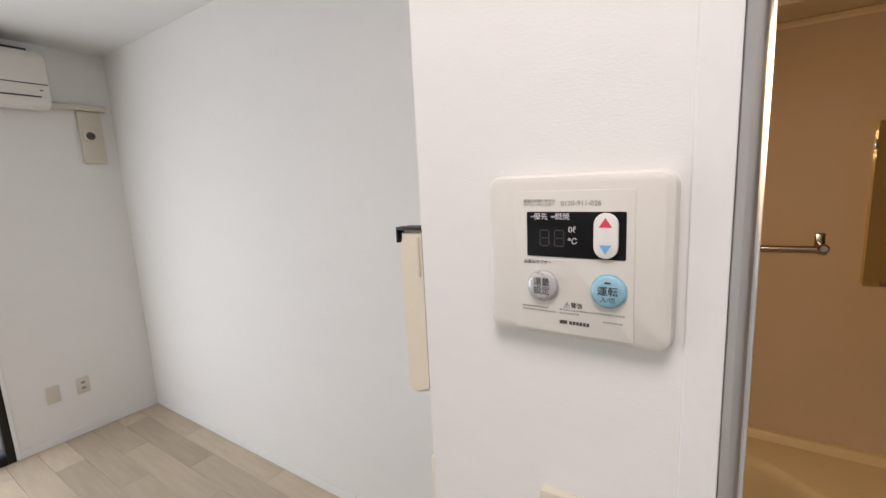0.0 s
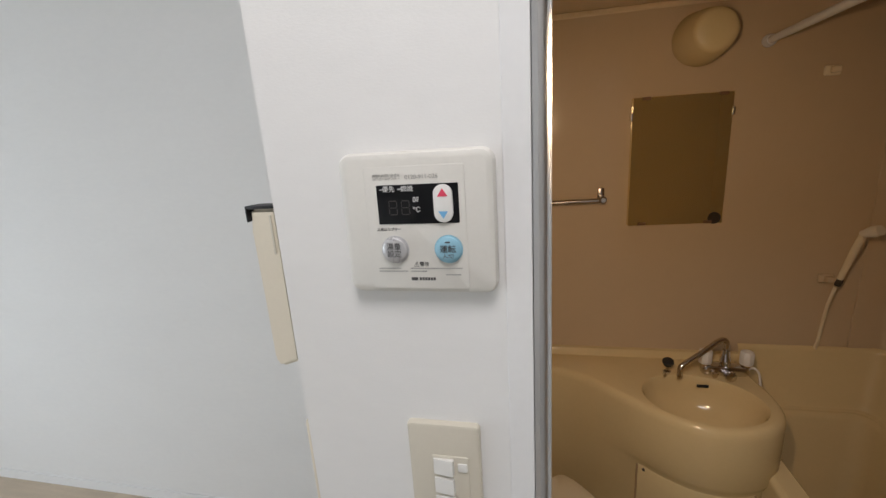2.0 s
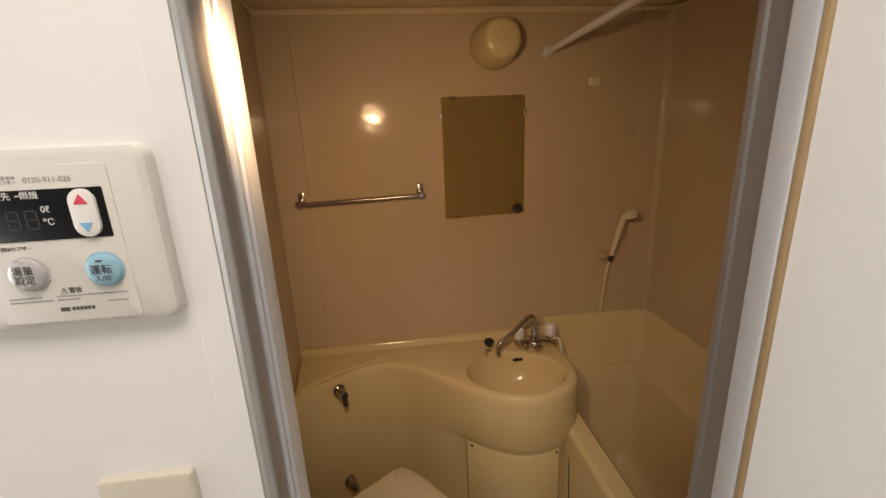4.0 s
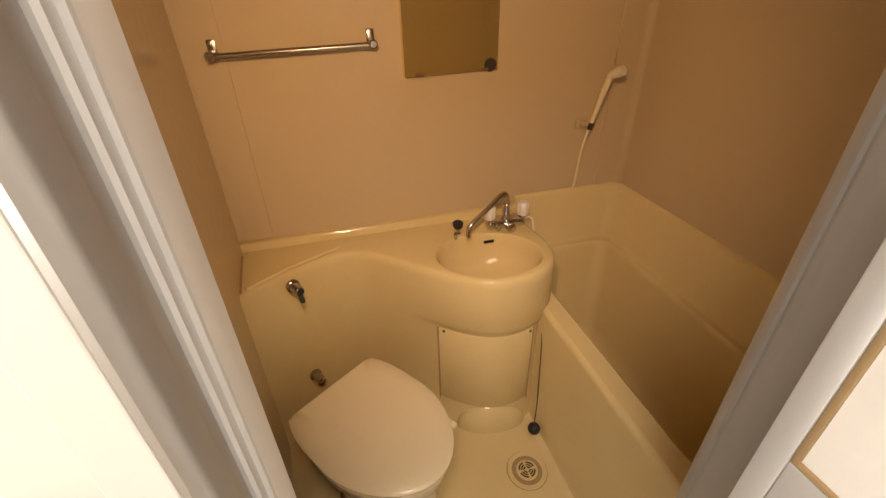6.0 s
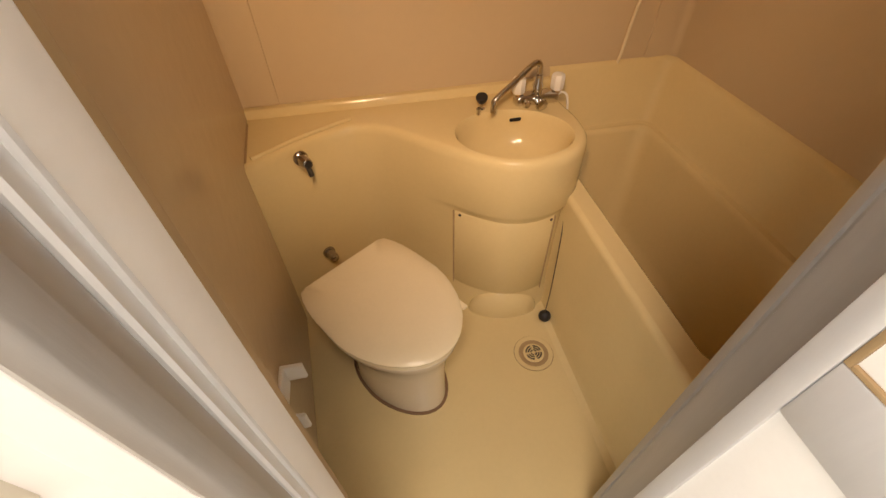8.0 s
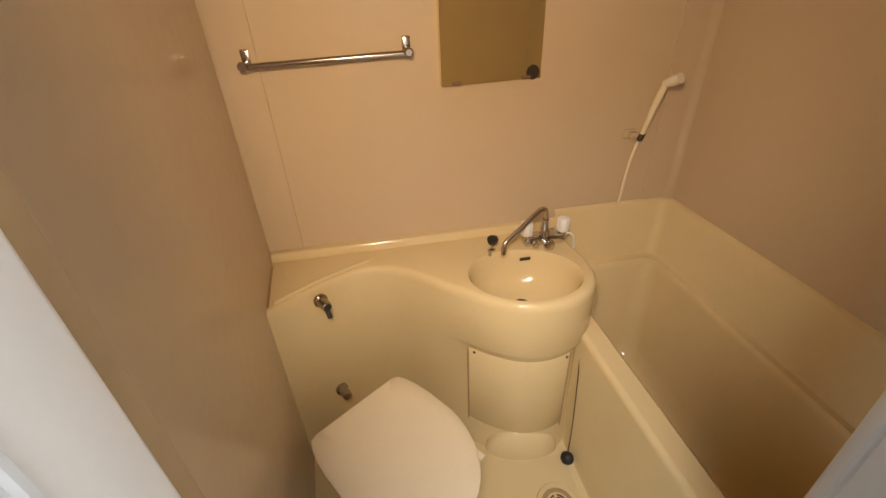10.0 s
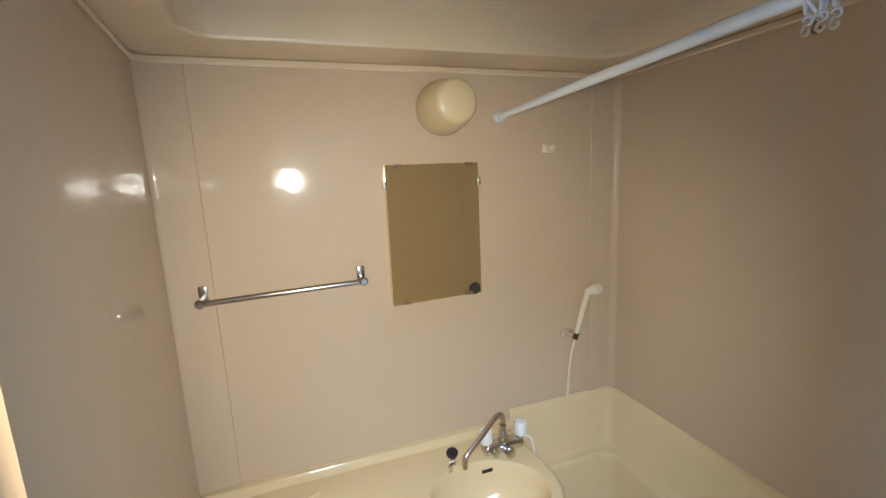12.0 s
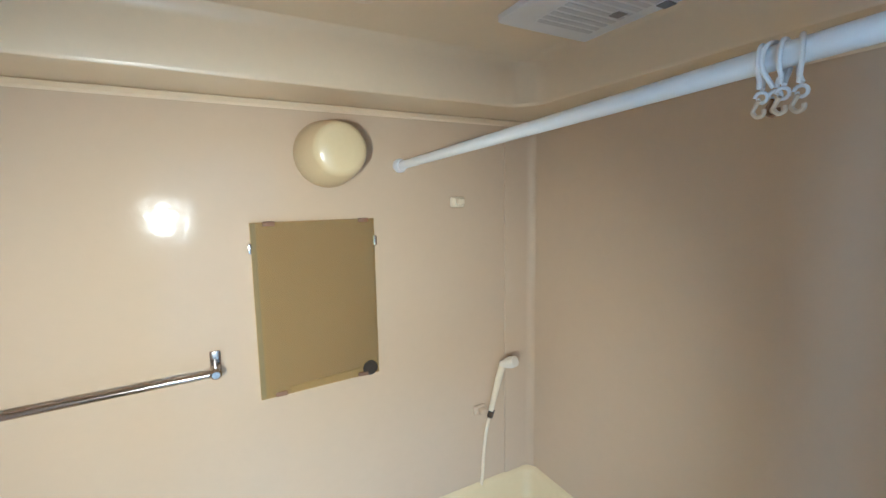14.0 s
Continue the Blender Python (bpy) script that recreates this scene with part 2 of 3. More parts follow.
structure("ceiling", box(shape(), WEST - 0.1, EAST + 0.1, SOUTH - 0.1, 1.90, TOP, TOP + 0.1), CEILING, "white papered ceiling", "ceiling")
floor = structure("floor", box(shape(), WEST - 0.1, EAST + 0.1, SOUTH - 0.1, BACKROOM + 0.1, FLOOR - 0.1, FLOOR - 0.012), OAK, "pale oak plank floor", "floor")

# skirting of the room
bm = shape()
box(bm, WEST + 0.008, -0.128, BACKROOM - 0.008, BACKROOM, FLOOR, FLOOR + 0.055, 0.002)
structure("baseboard_north", bm, CASING, "white skirting board", "baseboard")
structure("baseboard_west", box(shape(), WEST, WEST + 0.008, WY1 + 0.02, BACKROOM - 0.008, FLOOR, FLOOR + 0.055, 0.002), CASING, "white skirting board", "baseboard")
structure("trim_front", box(shape(), 0.166, 0.188, FRONT - 0.003, FRONT, FLOOR, 1.92, 0.001), CASING, "white painted casing strip beside the bath door", "trim")

# balcony window
win = thing("window_1", (WEST, (WY0 + WY1) / 2, FLOOR), "tall balcony window with dark sash in the white wall", "window")
tagged(win, kind="structure")
for n, (a, b, c, d) in (("window_frame", (WY0, WY0 + 0.04, FLOOR, WZ1)), ("window_frame", (WY1 - 0.04, WY1, FLOOR, WZ1)), ("window_frame", (WY0 + 0.04, WY1 - 0.04, WZ1 - 0.04, WZ1)), ("window_sill", (WY0 + 0.04, WY1 - 0.04, FLOOR, FLOOR + 0.05)), ("window_frame", (-0.33, -0.27, FLOOR + 0.05, WZ1 - 0.04))):
    part(n, box(shape(), WEST - 0.07, WEST + 0.006, a, b, c, d, 0.003), BRONZE, win)
for a, b in ((WY0 + 0.04, -0.33), (-0.27, WY1 - 0.04)):
    p = part("pane", box(shape(), WEST - 0.045, WEST - 0.04, a, b, FLOOR + 0.05, WZ1 - 0.04), GLASS, win, smooth=False)
    p.visible_shadow = False
structure("trim_window", box(shape(), WEST, WEST + 0.010, WY1, WY1 + 0.02, FLOOR, WZ1 + 0.02, 0.002), CASING, "white window casing", "trim")
structure("ground", box(shape(), -400, 400, -400, 400, -6.2, -6.0), CONCRETE, "grey ground outside the window", "ground")
structure("balcony", box(shape(), WEST - 1.3, WEST - 0.1, -2.2, 2.2, FLOOR - 0.3, FLOOR - 0.08), CONCRETE, "grey concrete balcony floor", "balcony")

# ---- bath shell ----
def panel(name, x0, x1, y0, y1, z0, z1, mat=BATHWALL, label="glossy ivory bath wall panel"):
    return structure(name, box(shape(), x0, x1, y0, y1, z0, z1, 0.002), mat, label)


panel("wall_bath_back", BL, BR, BB, BB + 0.02, -0.04, 1.95)
bm = shape()
loft(bm, [[(x, y, z) for x, y in ((BL - 0.004, BF), (left_wall(BF), BF), (BL, BB), (BL - 0.004, BB))] for z in (0.0, 1.95)], True, True, True)
structure("wall_bath_left", bm, BATHWALL, "glossy ivory bath wall panel")
panel("wall_bath_right", BR, BR + 0.02, BF, BB + 0.02, -0.04, 1.95)
panel("wall_bath_front_west", BL, 0.188, 0.524, BF, 0.0, 1.95)
panel("wall_bath_front_east", 0.735, BR, 0.579, 0.585, 0.0, 1.95)
panel("wall_bath_front_top", 0.188, 0.735, 0.524, BF, 1.90, 1.95)
structure("floor_bath", box(shape(), BL, BR, BF, BB, -0.04, 0.0), PAN, "yellowed ivory moulded bath floor", "floor")
# rounded corner posts
for name, cx, sx in (("trim_corner_left", BL, 1), ("trim_corner_right", BR, -1)):
    bm = shape()
    w, r = 0.105, (0.014 if sx > 0 else 0.024)
    prof = [(cx, BB - r), *[(cx + sx * r * (1 - math.cos(a)), BB - r + r * math.sin(a) - 0.004) for a in [math.pi / 2 * k / 6 for k in range(1, 7)]], (cx + sx * (w - 0.003), BB - 0.0048), (cx + sx * (w - 0.0005), BB - 0.0045), (cx + sx * (w + 0.001), BB - 0.0005)]
    loft(bm, [[(x, y, z) for x, y in prof] for z in (0.69, 1.832)], False)
    structure(name, bm, BATHWALL, "rounded ivory corner panel of the bath", "trim", True)
# lip, soffit, riser and ceiling of the moulded top
def around(d, z):
    r = 0.03 + 0.4 * d
    pts = []
    for cx, cy, a0 in ((BR - d - r, BB - d - r, 0), (BL + d + r, BB - d - r, 90), (BL + d + r, BF + d + r, 180), (BR - d - r, BF + d + r, 270)):
        for k in range(7):
            a = radians(a0 + 15 * k)
            x, y = cx + r * math.cos(a), cy + r * math.sin(a)
            pts.append((x + (left_wall(y) - BL) * (BR - x) / (BR - BL), y, z))
    return pts


bm = shape()
loft(bm, [around(d, z) for d, z in ((-0.004, 1.830), (0.006, 1.826), (0.009, 1.831), (0.006, 1.842), (0.0, 1.845), (0.110, 1.852), (0.118, 1.855), (0.121, 1.862), (0.108, 1.955), (0.110, 1.972), (0.122, 1.985))], True, False, True)
structure("ceiling_bath", bm, BATHCEIL, "ivory moulded bath ceiling with a raised middle", "ceiling", True)
# ---- door frame and open door ----
frame_ob = thing("door_frame", (0.45, 0.5, -0.02), "brushed aluminium bath door frame", "door frame")
tagged(frame_ob, kind="structure")


def jamb(prof, z0=-0.02, z1=1.90):
    bm = shape()
    loft(bm, [[(x, y, z) for x, y in prof] for z in (z0, z1)], True, True, True)
    return bm


part("jamb", jamb([(0.188, 0.4585), (0.1985, 0.4585), (0.1985, 0.470), (0.188, 0.470)]), ALU, frame_ob)
part("jamb_lip", jamb([(0.188, 0.4702), (0.2005, 0.4702), (0.2020, 0.472), (0.2015, 0.480), (0.2040, 0.4805), (0.2045, 0.4825), (0.188, 0.4825)]), ALU_LIGHT, frame_ob, "pale metal inner lip with a bright edge")
part("jamb_flange", jamb([(0.188, 0.4450), (0.1890, 0.4425), (0.1930, 0.4408), (0.1965, 0.4425), (0.1985, 0.4465), (0.2000, 0.4582), (0.188, 0.4582)]), ALU, frame_ob, "light grey outer flange")
part("jamb_strip", jamb([(0.190, 0.4825), (0.2020, 0.483), (0.2030, 0.515), (0.2015, 0.518), (0.196, 0.524)]), CASING, frame_ob, "ivory white inner strip")
# the shade on the wall's return is put into this brown strip
part("jamb_shade_strip", jamb([(0.189, 0.524), (0.196, 0.524), (0.194, 0.538), (0.189, 0.534)]), SEAL, frame_ob, "brown strip for the shaded wall return")
right = [(0.735, 0.452), (0.706, 0.452), (0.704, 0.516), (0.698, 0.5165), (0.698, 0.520), (0.6965, 0.522), (0.6975, 0.566), (0.7015, 0.568), (0.7015, 0.571), (0.698, 0.573), (0.698, 0.580), (0.701, 0.586), (0.735, 0.590)]
part("jamb", jamb(right), ALU, frame_ob)
part("head", box(shape(), 0.204, 0.704, 0.44, 0.584, 1.86, 1.90, 0.003), ALU, frame_ob)
bm = shape()
box(bm, 0.199, 0.704, 0.44, 0.588, -0.02, 0.012, 0.003)
box(bm, 0.204, 0.697, 0.548, 0.56, 0.012, 0.03, 0.002)
part("sill", bm, ALU, frame_ob)
strike = part("strike_plate", box(shape(), 0.2012, 0.2050, 0.455, 0.476, 0.56, 0.72, 0.001), CHROME, frame_ob, "chrome strike plate")
part("latch_hole", box(shape(), 0.2048, 0.2056, 0.460, 0.472, 0.60, 0.68, 0.0003), BLACK, frame_ob)
part("pivot", spin(shape(), [(0, 0.009), (0.03, 0.009), (0.032, 0.006)], (0.690, 0.53, 0.012), (0, 0, 1), 16), CHROME, frame_ob)

# hinge at the frame's right, standing open at a right angle to the wall
door = thing("door_1", (0.700, 0.514, 0.0), "open bath door with aluminium stiles, white panels and brown seals", "door", turn=0.6)
tagged(door, kind="structure")
W, T = 0.50, 0.032
for y0, y1 in ((-0.029, 0.0), (-W, -W + 0.045)):
    part("stile", box(shape(), -T, 0, y0, y1, 0.02, 1.85, 0.003), ALU_LIGHT, door, local=True)
for z0, z1 in ((0.02, 0.09), (0.850, 0.952), (1.79, 1.85)):
    part("rail", box(shape(), -T, 0, -W + 0.045, -0.029, z0, z1, 0.003), ALU_LIGHT, door, local=True)
for z0, z1 in ((0.09, 0.850), (0.952, 1.79)):
    part("door_panel", box(shape(), -T + 0.006, -0.006, -W + 0.045, -0.029, z0, z1), DOORPANEL, door, smooth=False, local=True)
bm = shape()
box(bm, -T + 0.001, -T + 0.0062, -0.036, -0.029, 0.952, 1.79, 0.001)
box(bm, -T + 0.001, -T + 0.0062, -W + 0.045, -W + 0.051, 0.952, 1.79, 0.001)
box(bm, -T + 0.001, -T + 0.0062, -W + 0.051, -0.036, 0.952, 0.958, 0.001)
box(bm, -T + 0.001, -T + 0.0062, -W + 0.051, -0.036, 1.784, 1.79, 0.001)
part("seal", bm, SEAL, door, "brown aged seal", local=True)

# ---- things on the wall by the door ----
Y = FRONT
ctl = thing("heater_controller", (0.098, Y, 1.397), "grey-ivory water heater remote with black display on the white wall", "controller")
def rounded(x0, x1, z0, z1, r, y0, y1, edge):
    """A plate on the wall with rounded corners and a rounded front edge, facing -y."""
    def ring(ins, y):
        pts = []
        rr = max(r - ins, 0.0005)
        for cx, cz, a0 in ((x1 - r, z1 - r, 0), (x0 + r, z1 - r, 90), (x0 + r, z0 + r, 180), (x1 - r, z0 + r, 270)):
            for k in range(7):
                a = radians(a0 + 15 * k)
                pts.append((cx + rr * math.cos(a), y, cz + rr * math.sin(a)))
        return pts
    bm = shape()
    loft(bm, [ring(0, y0), ring(0, y1 + edge), ring(edge * 0.3, y1 + edge * 0.3), ring(edge, y1)], True, False, True)
    return bm


part("body", rounded(0.0310, 0.1605, 1.3395, 1.4585, 0.011, Y, Y - 0.0115, 0.006), GREYPLASTIC, ctl)
part("front_flap", rounded(0.054, 0.137, 1.3445, 1.447, 0.002, Y - 0.0113, Y - 0.0122, 0.0004), GREYPLASTIC, ctl)
F = Y - 0.0122
disp = part("display", rounded(0.0642, 0.1318, 1.4005, 1.4325, 0.001, F, F - 0.0006, 0.0003), GLOSSBLACK, ctl, "black display window")
G = F - 0.0006
part("rocker_key", rounded(0.1115, 0.1272, 1.4012, 1.4318, 0.0078, G, G - 0.0022, 0.0012), WHITE, ctl, "white up and down key")
def triangle(cx, cz, w, h, y):
    bm = shape()
    loft(bm, [[(cx - w, yy, cz - h), (cx + w, yy, cz - h), (cx, yy, cz + h)] for yy in (y, y - 0.0004)], True, True, True)
    return bm


part("up_mark", triangle(0.1193, 1.4255, 0.0042, 0.0032, G - 0.0021), RED, ctl, "red up arrow")
part("down_mark", triangle(0.1193, 1.4075, 0.0038, -0.0030, G - 0.0021), BLUE, ctl, "blue down arrow")
for cx, m, nm, lb in ((0.0762, GREYKEY, "volume_key", "silver grey round key"), (0.1215, BLUEKEY, "power_key", "light blue round key")):
    key = part(nm, spin(shape(), [(0, 0.0118), (0.0008, 0.0118), (0.001, 0.0108), (0.003, 0.0104), (0.004, 0.0090), (0.0044, 0.006)], (cx, F, 1.379), (0, -1, 0), 32), m, ctl, lb)
words("湯量\n設定", 0.0062, (0.0762, F - 0.0046, 1.379), INK, "lettering", ctl)
words("運転", 0.0068, (0.1215, F - 0.0046, 1.3795), INK, "lettering", ctl)
words("入/切", 0.0042, (0.1215, F - 0.0046, 1.3738), INK, "lettering", ctl)
part("indicator", box(shape(), 0.1195, 0.1235, F - 0.0047, F - 0.0044, 1.3850, 1.3862), INK, ctl)
words("優先", 0.0052, (0.0748, G - 0.0002, 1.4290), WHITEINK, "lettering", ctl)
words("燃焼", 0.0052, (0.0902, G - 0.0002, 1.4290), WHITEINK, "lettering", ctl)
words("℃", 0.0056, (0.0972, G - 0.0002, 1.4120), WHITEINK, "lettering", ctl)
words("0ℓ", 0.0056, (0.0970, G - 0.0002, 1.4200), WHITEINK, "lettering", ctl)
for x in (0.0672, 0.0824):
    part("indicator", box(shape(), x, x + 0.003, G - 0.0004, G, 1.4285, 1.4295), GREYKEY, ctl)
for cx in (0.0775, 0.0880):
    bm = shape()
    for x0, x1, z0, z1 in ((-0.0028, 0.0028, 0.0052, 0.0060), (-0.0028, 0.0028, -0.0004, 0.0004), (-0.0028, 0.0028, -0.0060, -0.0052), (-0.0036, -0.0029, 0.0004, 0.0052), (0.0029, 0.0036, 0.0004, 0.0052), (-0.0036, -0.0029, -0.0052, -0.0004), (0.0029, 0.0036, -0.0052, -0.0004)):
        box(bm, cx + x0, cx + x1, G - 0.0002, G, 1.4140 + z0, 1.4140 + z1)
    part("digit", bm, GHOST, ctl, "unlit grey digit", smooth=False)
words("0120-911-026", 0.0048, (0.1025, F - 0.0002, 1.4382), PALEINK, "lettering", ctl)
words("機種のお問い合せは\nNTSコールセンター", 0.0026, (0.0735, F - 0.0002, 1.4388), PALEINK, "lettering", ctl)
words("お湯はりブザー", 0.0030, (0.0720, F - 0.0002, 1.3960), INK, "lettering", ctl)
words("⚠警告", 0.0042, (0.0975, F - 0.0002, 1.3660), INK, "lettering", ctl)
for k, (x0, x1, z) in enumerate(((0.0600, 0.0790, 1.3625), (0.0600, 0.0850, 1.3600), (0.0880, 0.1320, 1.3625), (0.0880, 0.1010, 1.3600), (0.1180, 0.1310, 1.3570))):
    bm = shape()
    x = x0
    while x < x1:
        w = 0.0009 + 0.0011 * random.random()
        box(bm, x, x + w, F - 0.0003, F, z - 0.0005, z + 0.0005)
        x += w + 0.0005
    part("print_line", bm, PALEINK, ctl, smooth=False)
bm = shape()
box(bm, 0.0880, 0.0935, F - 0.0003, F, 1.3520, 1.3546)
for k in range(6):
    box(bm, 0.0950 + 0.0024 * k, 0.0968 + 0.0024 * k, F - 0.0003, F, 1.3521, 1.3545)
part("maker_mark", bm, INK, ctl, smooth=False)

sw = thing("light_switch", (0.1035, Y, 1.145), "yellowed triple rocker light switch on the white wall", "switch")
part("plate", rounded(0.0685, 0.1385, 1.085, 1.2055, 0.004, Y, Y - 0.007, 0.003), BEIGEPLASTIC, sw)
part("insert", rounded(0.092, 0.127, 1.106, 1.172, 0.001, Y - 0.0068, Y - 0.0082, 0.0006), BEIGEPLASTIC, sw)
for k in range(3):
    z = 1.161 - 0.0215 * k
    bm = shape()
    loft(bm, [[(0.0932, Y - 0.008, zz), (0.0932, Y - 0.0095, zz), (0.1120, Y - 0.0125, zz), (0.1128, Y - 0.008, zz)] for zz in (z - 0.0085, z + 0.0085)], True, True, True)
    part("rocker", bm, WHITE, sw, "ivory white rocker", smooth=False)
for z in (1.161, 1.118):
    part("name_label", rounded(0.1165, 0.1258, z - 0.0045, z + 0.0045, 0.0015, Y - 0.0081, Y - 0.0096, 0.0005), WHITE, sw, "small white label tab")

# door phone on the wall's end face, seen edge on
ph = thing("door_phone", (-0.04, 0.49, 1.23), "cream wall intercom handset with a dark top edge", "intercom")
def edge_body(x_top, x_bot, y0, y1, z0, z1, cut):
    bm = shape()
    loft(bm, [[(-0.040, y, z0 + cut), (-0.040, y, z1), (x_top, y, z1), (x_top, y, z1 - 0.02), (x_bot, y, z0 + 0.008), (x_bot + 0.006, y, z0)] for y in (y0, y1)], True, True, True)
    bmesh.ops.bevel(bm, geom=bm.edges[:], offset=0.003, segments=2, affect="EDGES")
    return bm


part("body", edge_body(-0.0675, -0.0685, 0.449, 0.476, 1.266, 1.428, 0.008), CREAM, ph)
part("top_cap", box(shape(), -0.069, -0.041, 0.447, 0.466, 1.428, 1.4308, 0.001), BLACK, ph, "black top edge")
part("hook_lip", box(shape(), -0.0705, -0.069, 0.447, 0.460, 1.416, 1.4308, 0.0005), BLACK, ph)
part("handset_gap", box(shape(), -0.0475, -0.0455, 0.4475, 0.4491, 1.385, 1.422, 0.0003), BEIGEPLASTIC, ph)
wp = thing("wall_plate", (-0.04, 0.48, 1.12), "cream wall plate below the intercom", "wall plate")
part("plate", box(shape(), -0.046, -0.040, 0.449, 0.482, 1.070, 1.205, 0.002), CREAM, wp)

for ob, up in ((ctl, 0.0135), (sw, 0.0155)):
    ob.location.z += up

# ---- room: air conditioner and outlets ----
AE, AZ0, AZ1 = 1.123, 2.031, 2.357   # end, underside and top of the air conditioner
ac = thing("air_conditioner", (WEST, AE - 0.4, AZ0), "white wall-mounted air conditioner high on the window wall", "air conditioner")
bm = shape()
prof = [(WEST, AZ0 + 0.01), (WEST + 0.13, AZ0 - 0.004), (WEST + 0.20, AZ0 + 0.015), (WEST + 0.215, AZ0 + 0.06), (WEST + 0.215, AZ1 - 0.05), (WEST + 0.19, AZ1), (WEST, AZ1 + 0.005)]
loft(bm, [[(x, y, z) for x, z in prof] for y in (AE - 0.80, AE)], True, True, True)
bmesh.ops.bevel(bm, geom=bm.edges[:], offset=0.006, segments=2, affect="EDGES")
part("body", bm, GREYPLASTIC, ac)
part("louver", box(shape(), WEST + 0.213, WEST + 0.218, AE - 0.77, 1.076, 2.091 - 0.004, 2.091 + 0.004, 0.001), BLACK, ac)
part("louver", box(shape(), WEST + 0.213, WEST + 0.217, AE - 0.79, AE - 0.006, 2.164 - 0.003, 2.164 + 0.003, 0.001), INK, ac)
part("indicator", box(shape(), WEST + 0.214, WEST + 0.217, AE - 0.05, AE - 0.035, 2.128 - 0.004, 2.128 + 0.004, 0.001), INK, ac)
part("air_intake", box(shape(), WEST + 0.02, WEST + 0.18, AE - 0.78, AE - 0.07, AZ1 + 0.004, AZ1 + 0.014, 0.001), BLACK, ac, "dark air intake grille")
pc = thing("pipe_cover", (WEST, 1.336, 1.710), "beige pipe cover with putty beside the air conditioner", "pipe cover")
part("duct", box(shape(), WEST, WEST + 0.06, AE + 0.002, 1.454, 2.079 - 0.018, 2.079 + 0.016, 0.008), BEIGEPLASTIC, pc)
part("sleeve", box(shape(), WEST, WEST + 0.03, 1.290, 1.423, 1.710, 2.079 - 0.018, 0.01), BEIGEPLASTIC, pc)
part("pipe", spin(shape(), [(0, 0.04), (0.04, 0.04), (0.045, 0.03)], (WEST + 0.02, 1.336, 1.897), (1, 0, 0), 20), BEIGEPLASTIC, pc)
part("pipe_hole", spin(shape(), [(0, 0.026), (0.004, 0.026)], (WEST + 0.063, 1.336, 1.897 - 0.005), (1, 0, 0), 20), DARKMETAL, pc)
for y, cov in ((1.067, 0), (0.907, 1)):
    o = thing("blank_plate" if cov else "wall_outlet", (WEST, y, 0.187), "blank beige wall plate low on the wall" if cov else "beige double wall outlet low on the wall", "wall plate" if cov else "outlet")
    part("plate", box(shape(), WEST, WEST + 0.008, y - 0.036, y + 0.036, 0.187 - 0.058, 0.187 + 0.058, 0.003), BEIGEPLASTIC, o)
    if not cov:
        for z in (0.187 - 0.02, 0.187 + 0.02):
            part("socket", box(shape(), WEST + 0.008, WEST + 0.0095, y - 0.012, y + 0.012, z - 0.008, z + 0.008, 0.0005), VENTDIRT, o)

# ---- vanity with basin ----
van = thing("vanity_counter", (0.45, 1.5, 0.0), "yellowed ivory moulded vanity with round basin against the bath wall", "vanity")
ZT = 0.66
plan = smooth_curve([(-0.0476, 1.362, 0), (0.02, 1.418, 0), (0.09, 1.464, 0), (0.17, 1.504, 0), (0.25, 1.518, 0), (0.335, 1.488, 0), (0.46, 1.372, 0), (0.56, 1.282, 0), (0.655, 1.233, 0), (0.75, 1.228, 0), (0.838, 1.262, 0), (0.890, 1.328, 0), (0.905, 1.42, 0), (0.893, 1.53, 0), (0.885, 1.648, 0)], 6)
def normals(c):
    out = []
    for i, p in enumerate(c):
        d = c[min(i + 1, len(c) - 1)] - c[max(i - 1, 0)]
        out.append(Vector((-d.y, d.x, 0)).normalized())
    return out


nrm = normals(plan)
def inset(d, z, low=0.0):
    res = []
    for p, n in zip(plan, nrm):
        w = max(0.0, min(1.0, (p.x - 0.40) / 0.10)) * max(0.0, min(1.0, (0.93 - p.x) / 0.06)) if low else 0.0
        q = p + n * (d + low * w)
        res.append((max(q.x, left_wall(q.y) + 0.0002), min(q.y, 1.648), z))
    return res


bm = shape()
rows = loft(bm, [inset(0, 0.0, 0.0), inset(0, 0.04, 0.006), inset(0, 0.12, 0.018), inset(0, 0.432, 0.018), inset(0, 0.454, 0.008), inset(0, 0.472, 0.0), inset(0, 0.632), inset(0.003, 0.648), inset(0.010, 0.657), inset(0.020, ZT)], False)
edge = rows[-1]
back = [bm.verts.new((x, 1.648, ZT)) for x in (0.6, 0.3, -0.0748)]
loop = edge + back
outer = [bm.edges.get((a, b)) or bm.edges.new((a, b)) for a, b in zip(loop, loop[1:] + loop[:1]) if (a.co - b.co).length > 1e-6]
BC, RX, RY, TILT = Vector((0.690, 1.385, 0)), 0.170, 0.132, radians(-12)
def oval(s, z, dx=0.0, dy=0.0):
    out = []
    for k in range(40):
        a = 2 * math.pi * k / 40
        x, y = RX * s * math.cos(a), RY * s * math.sin(a)
        out.append((BC.x + dx + x * math.cos(TILT) - y * math.sin(TILT), BC.y + dy + x * math.sin(TILT) + y * math.cos(TILT), z))
    return out


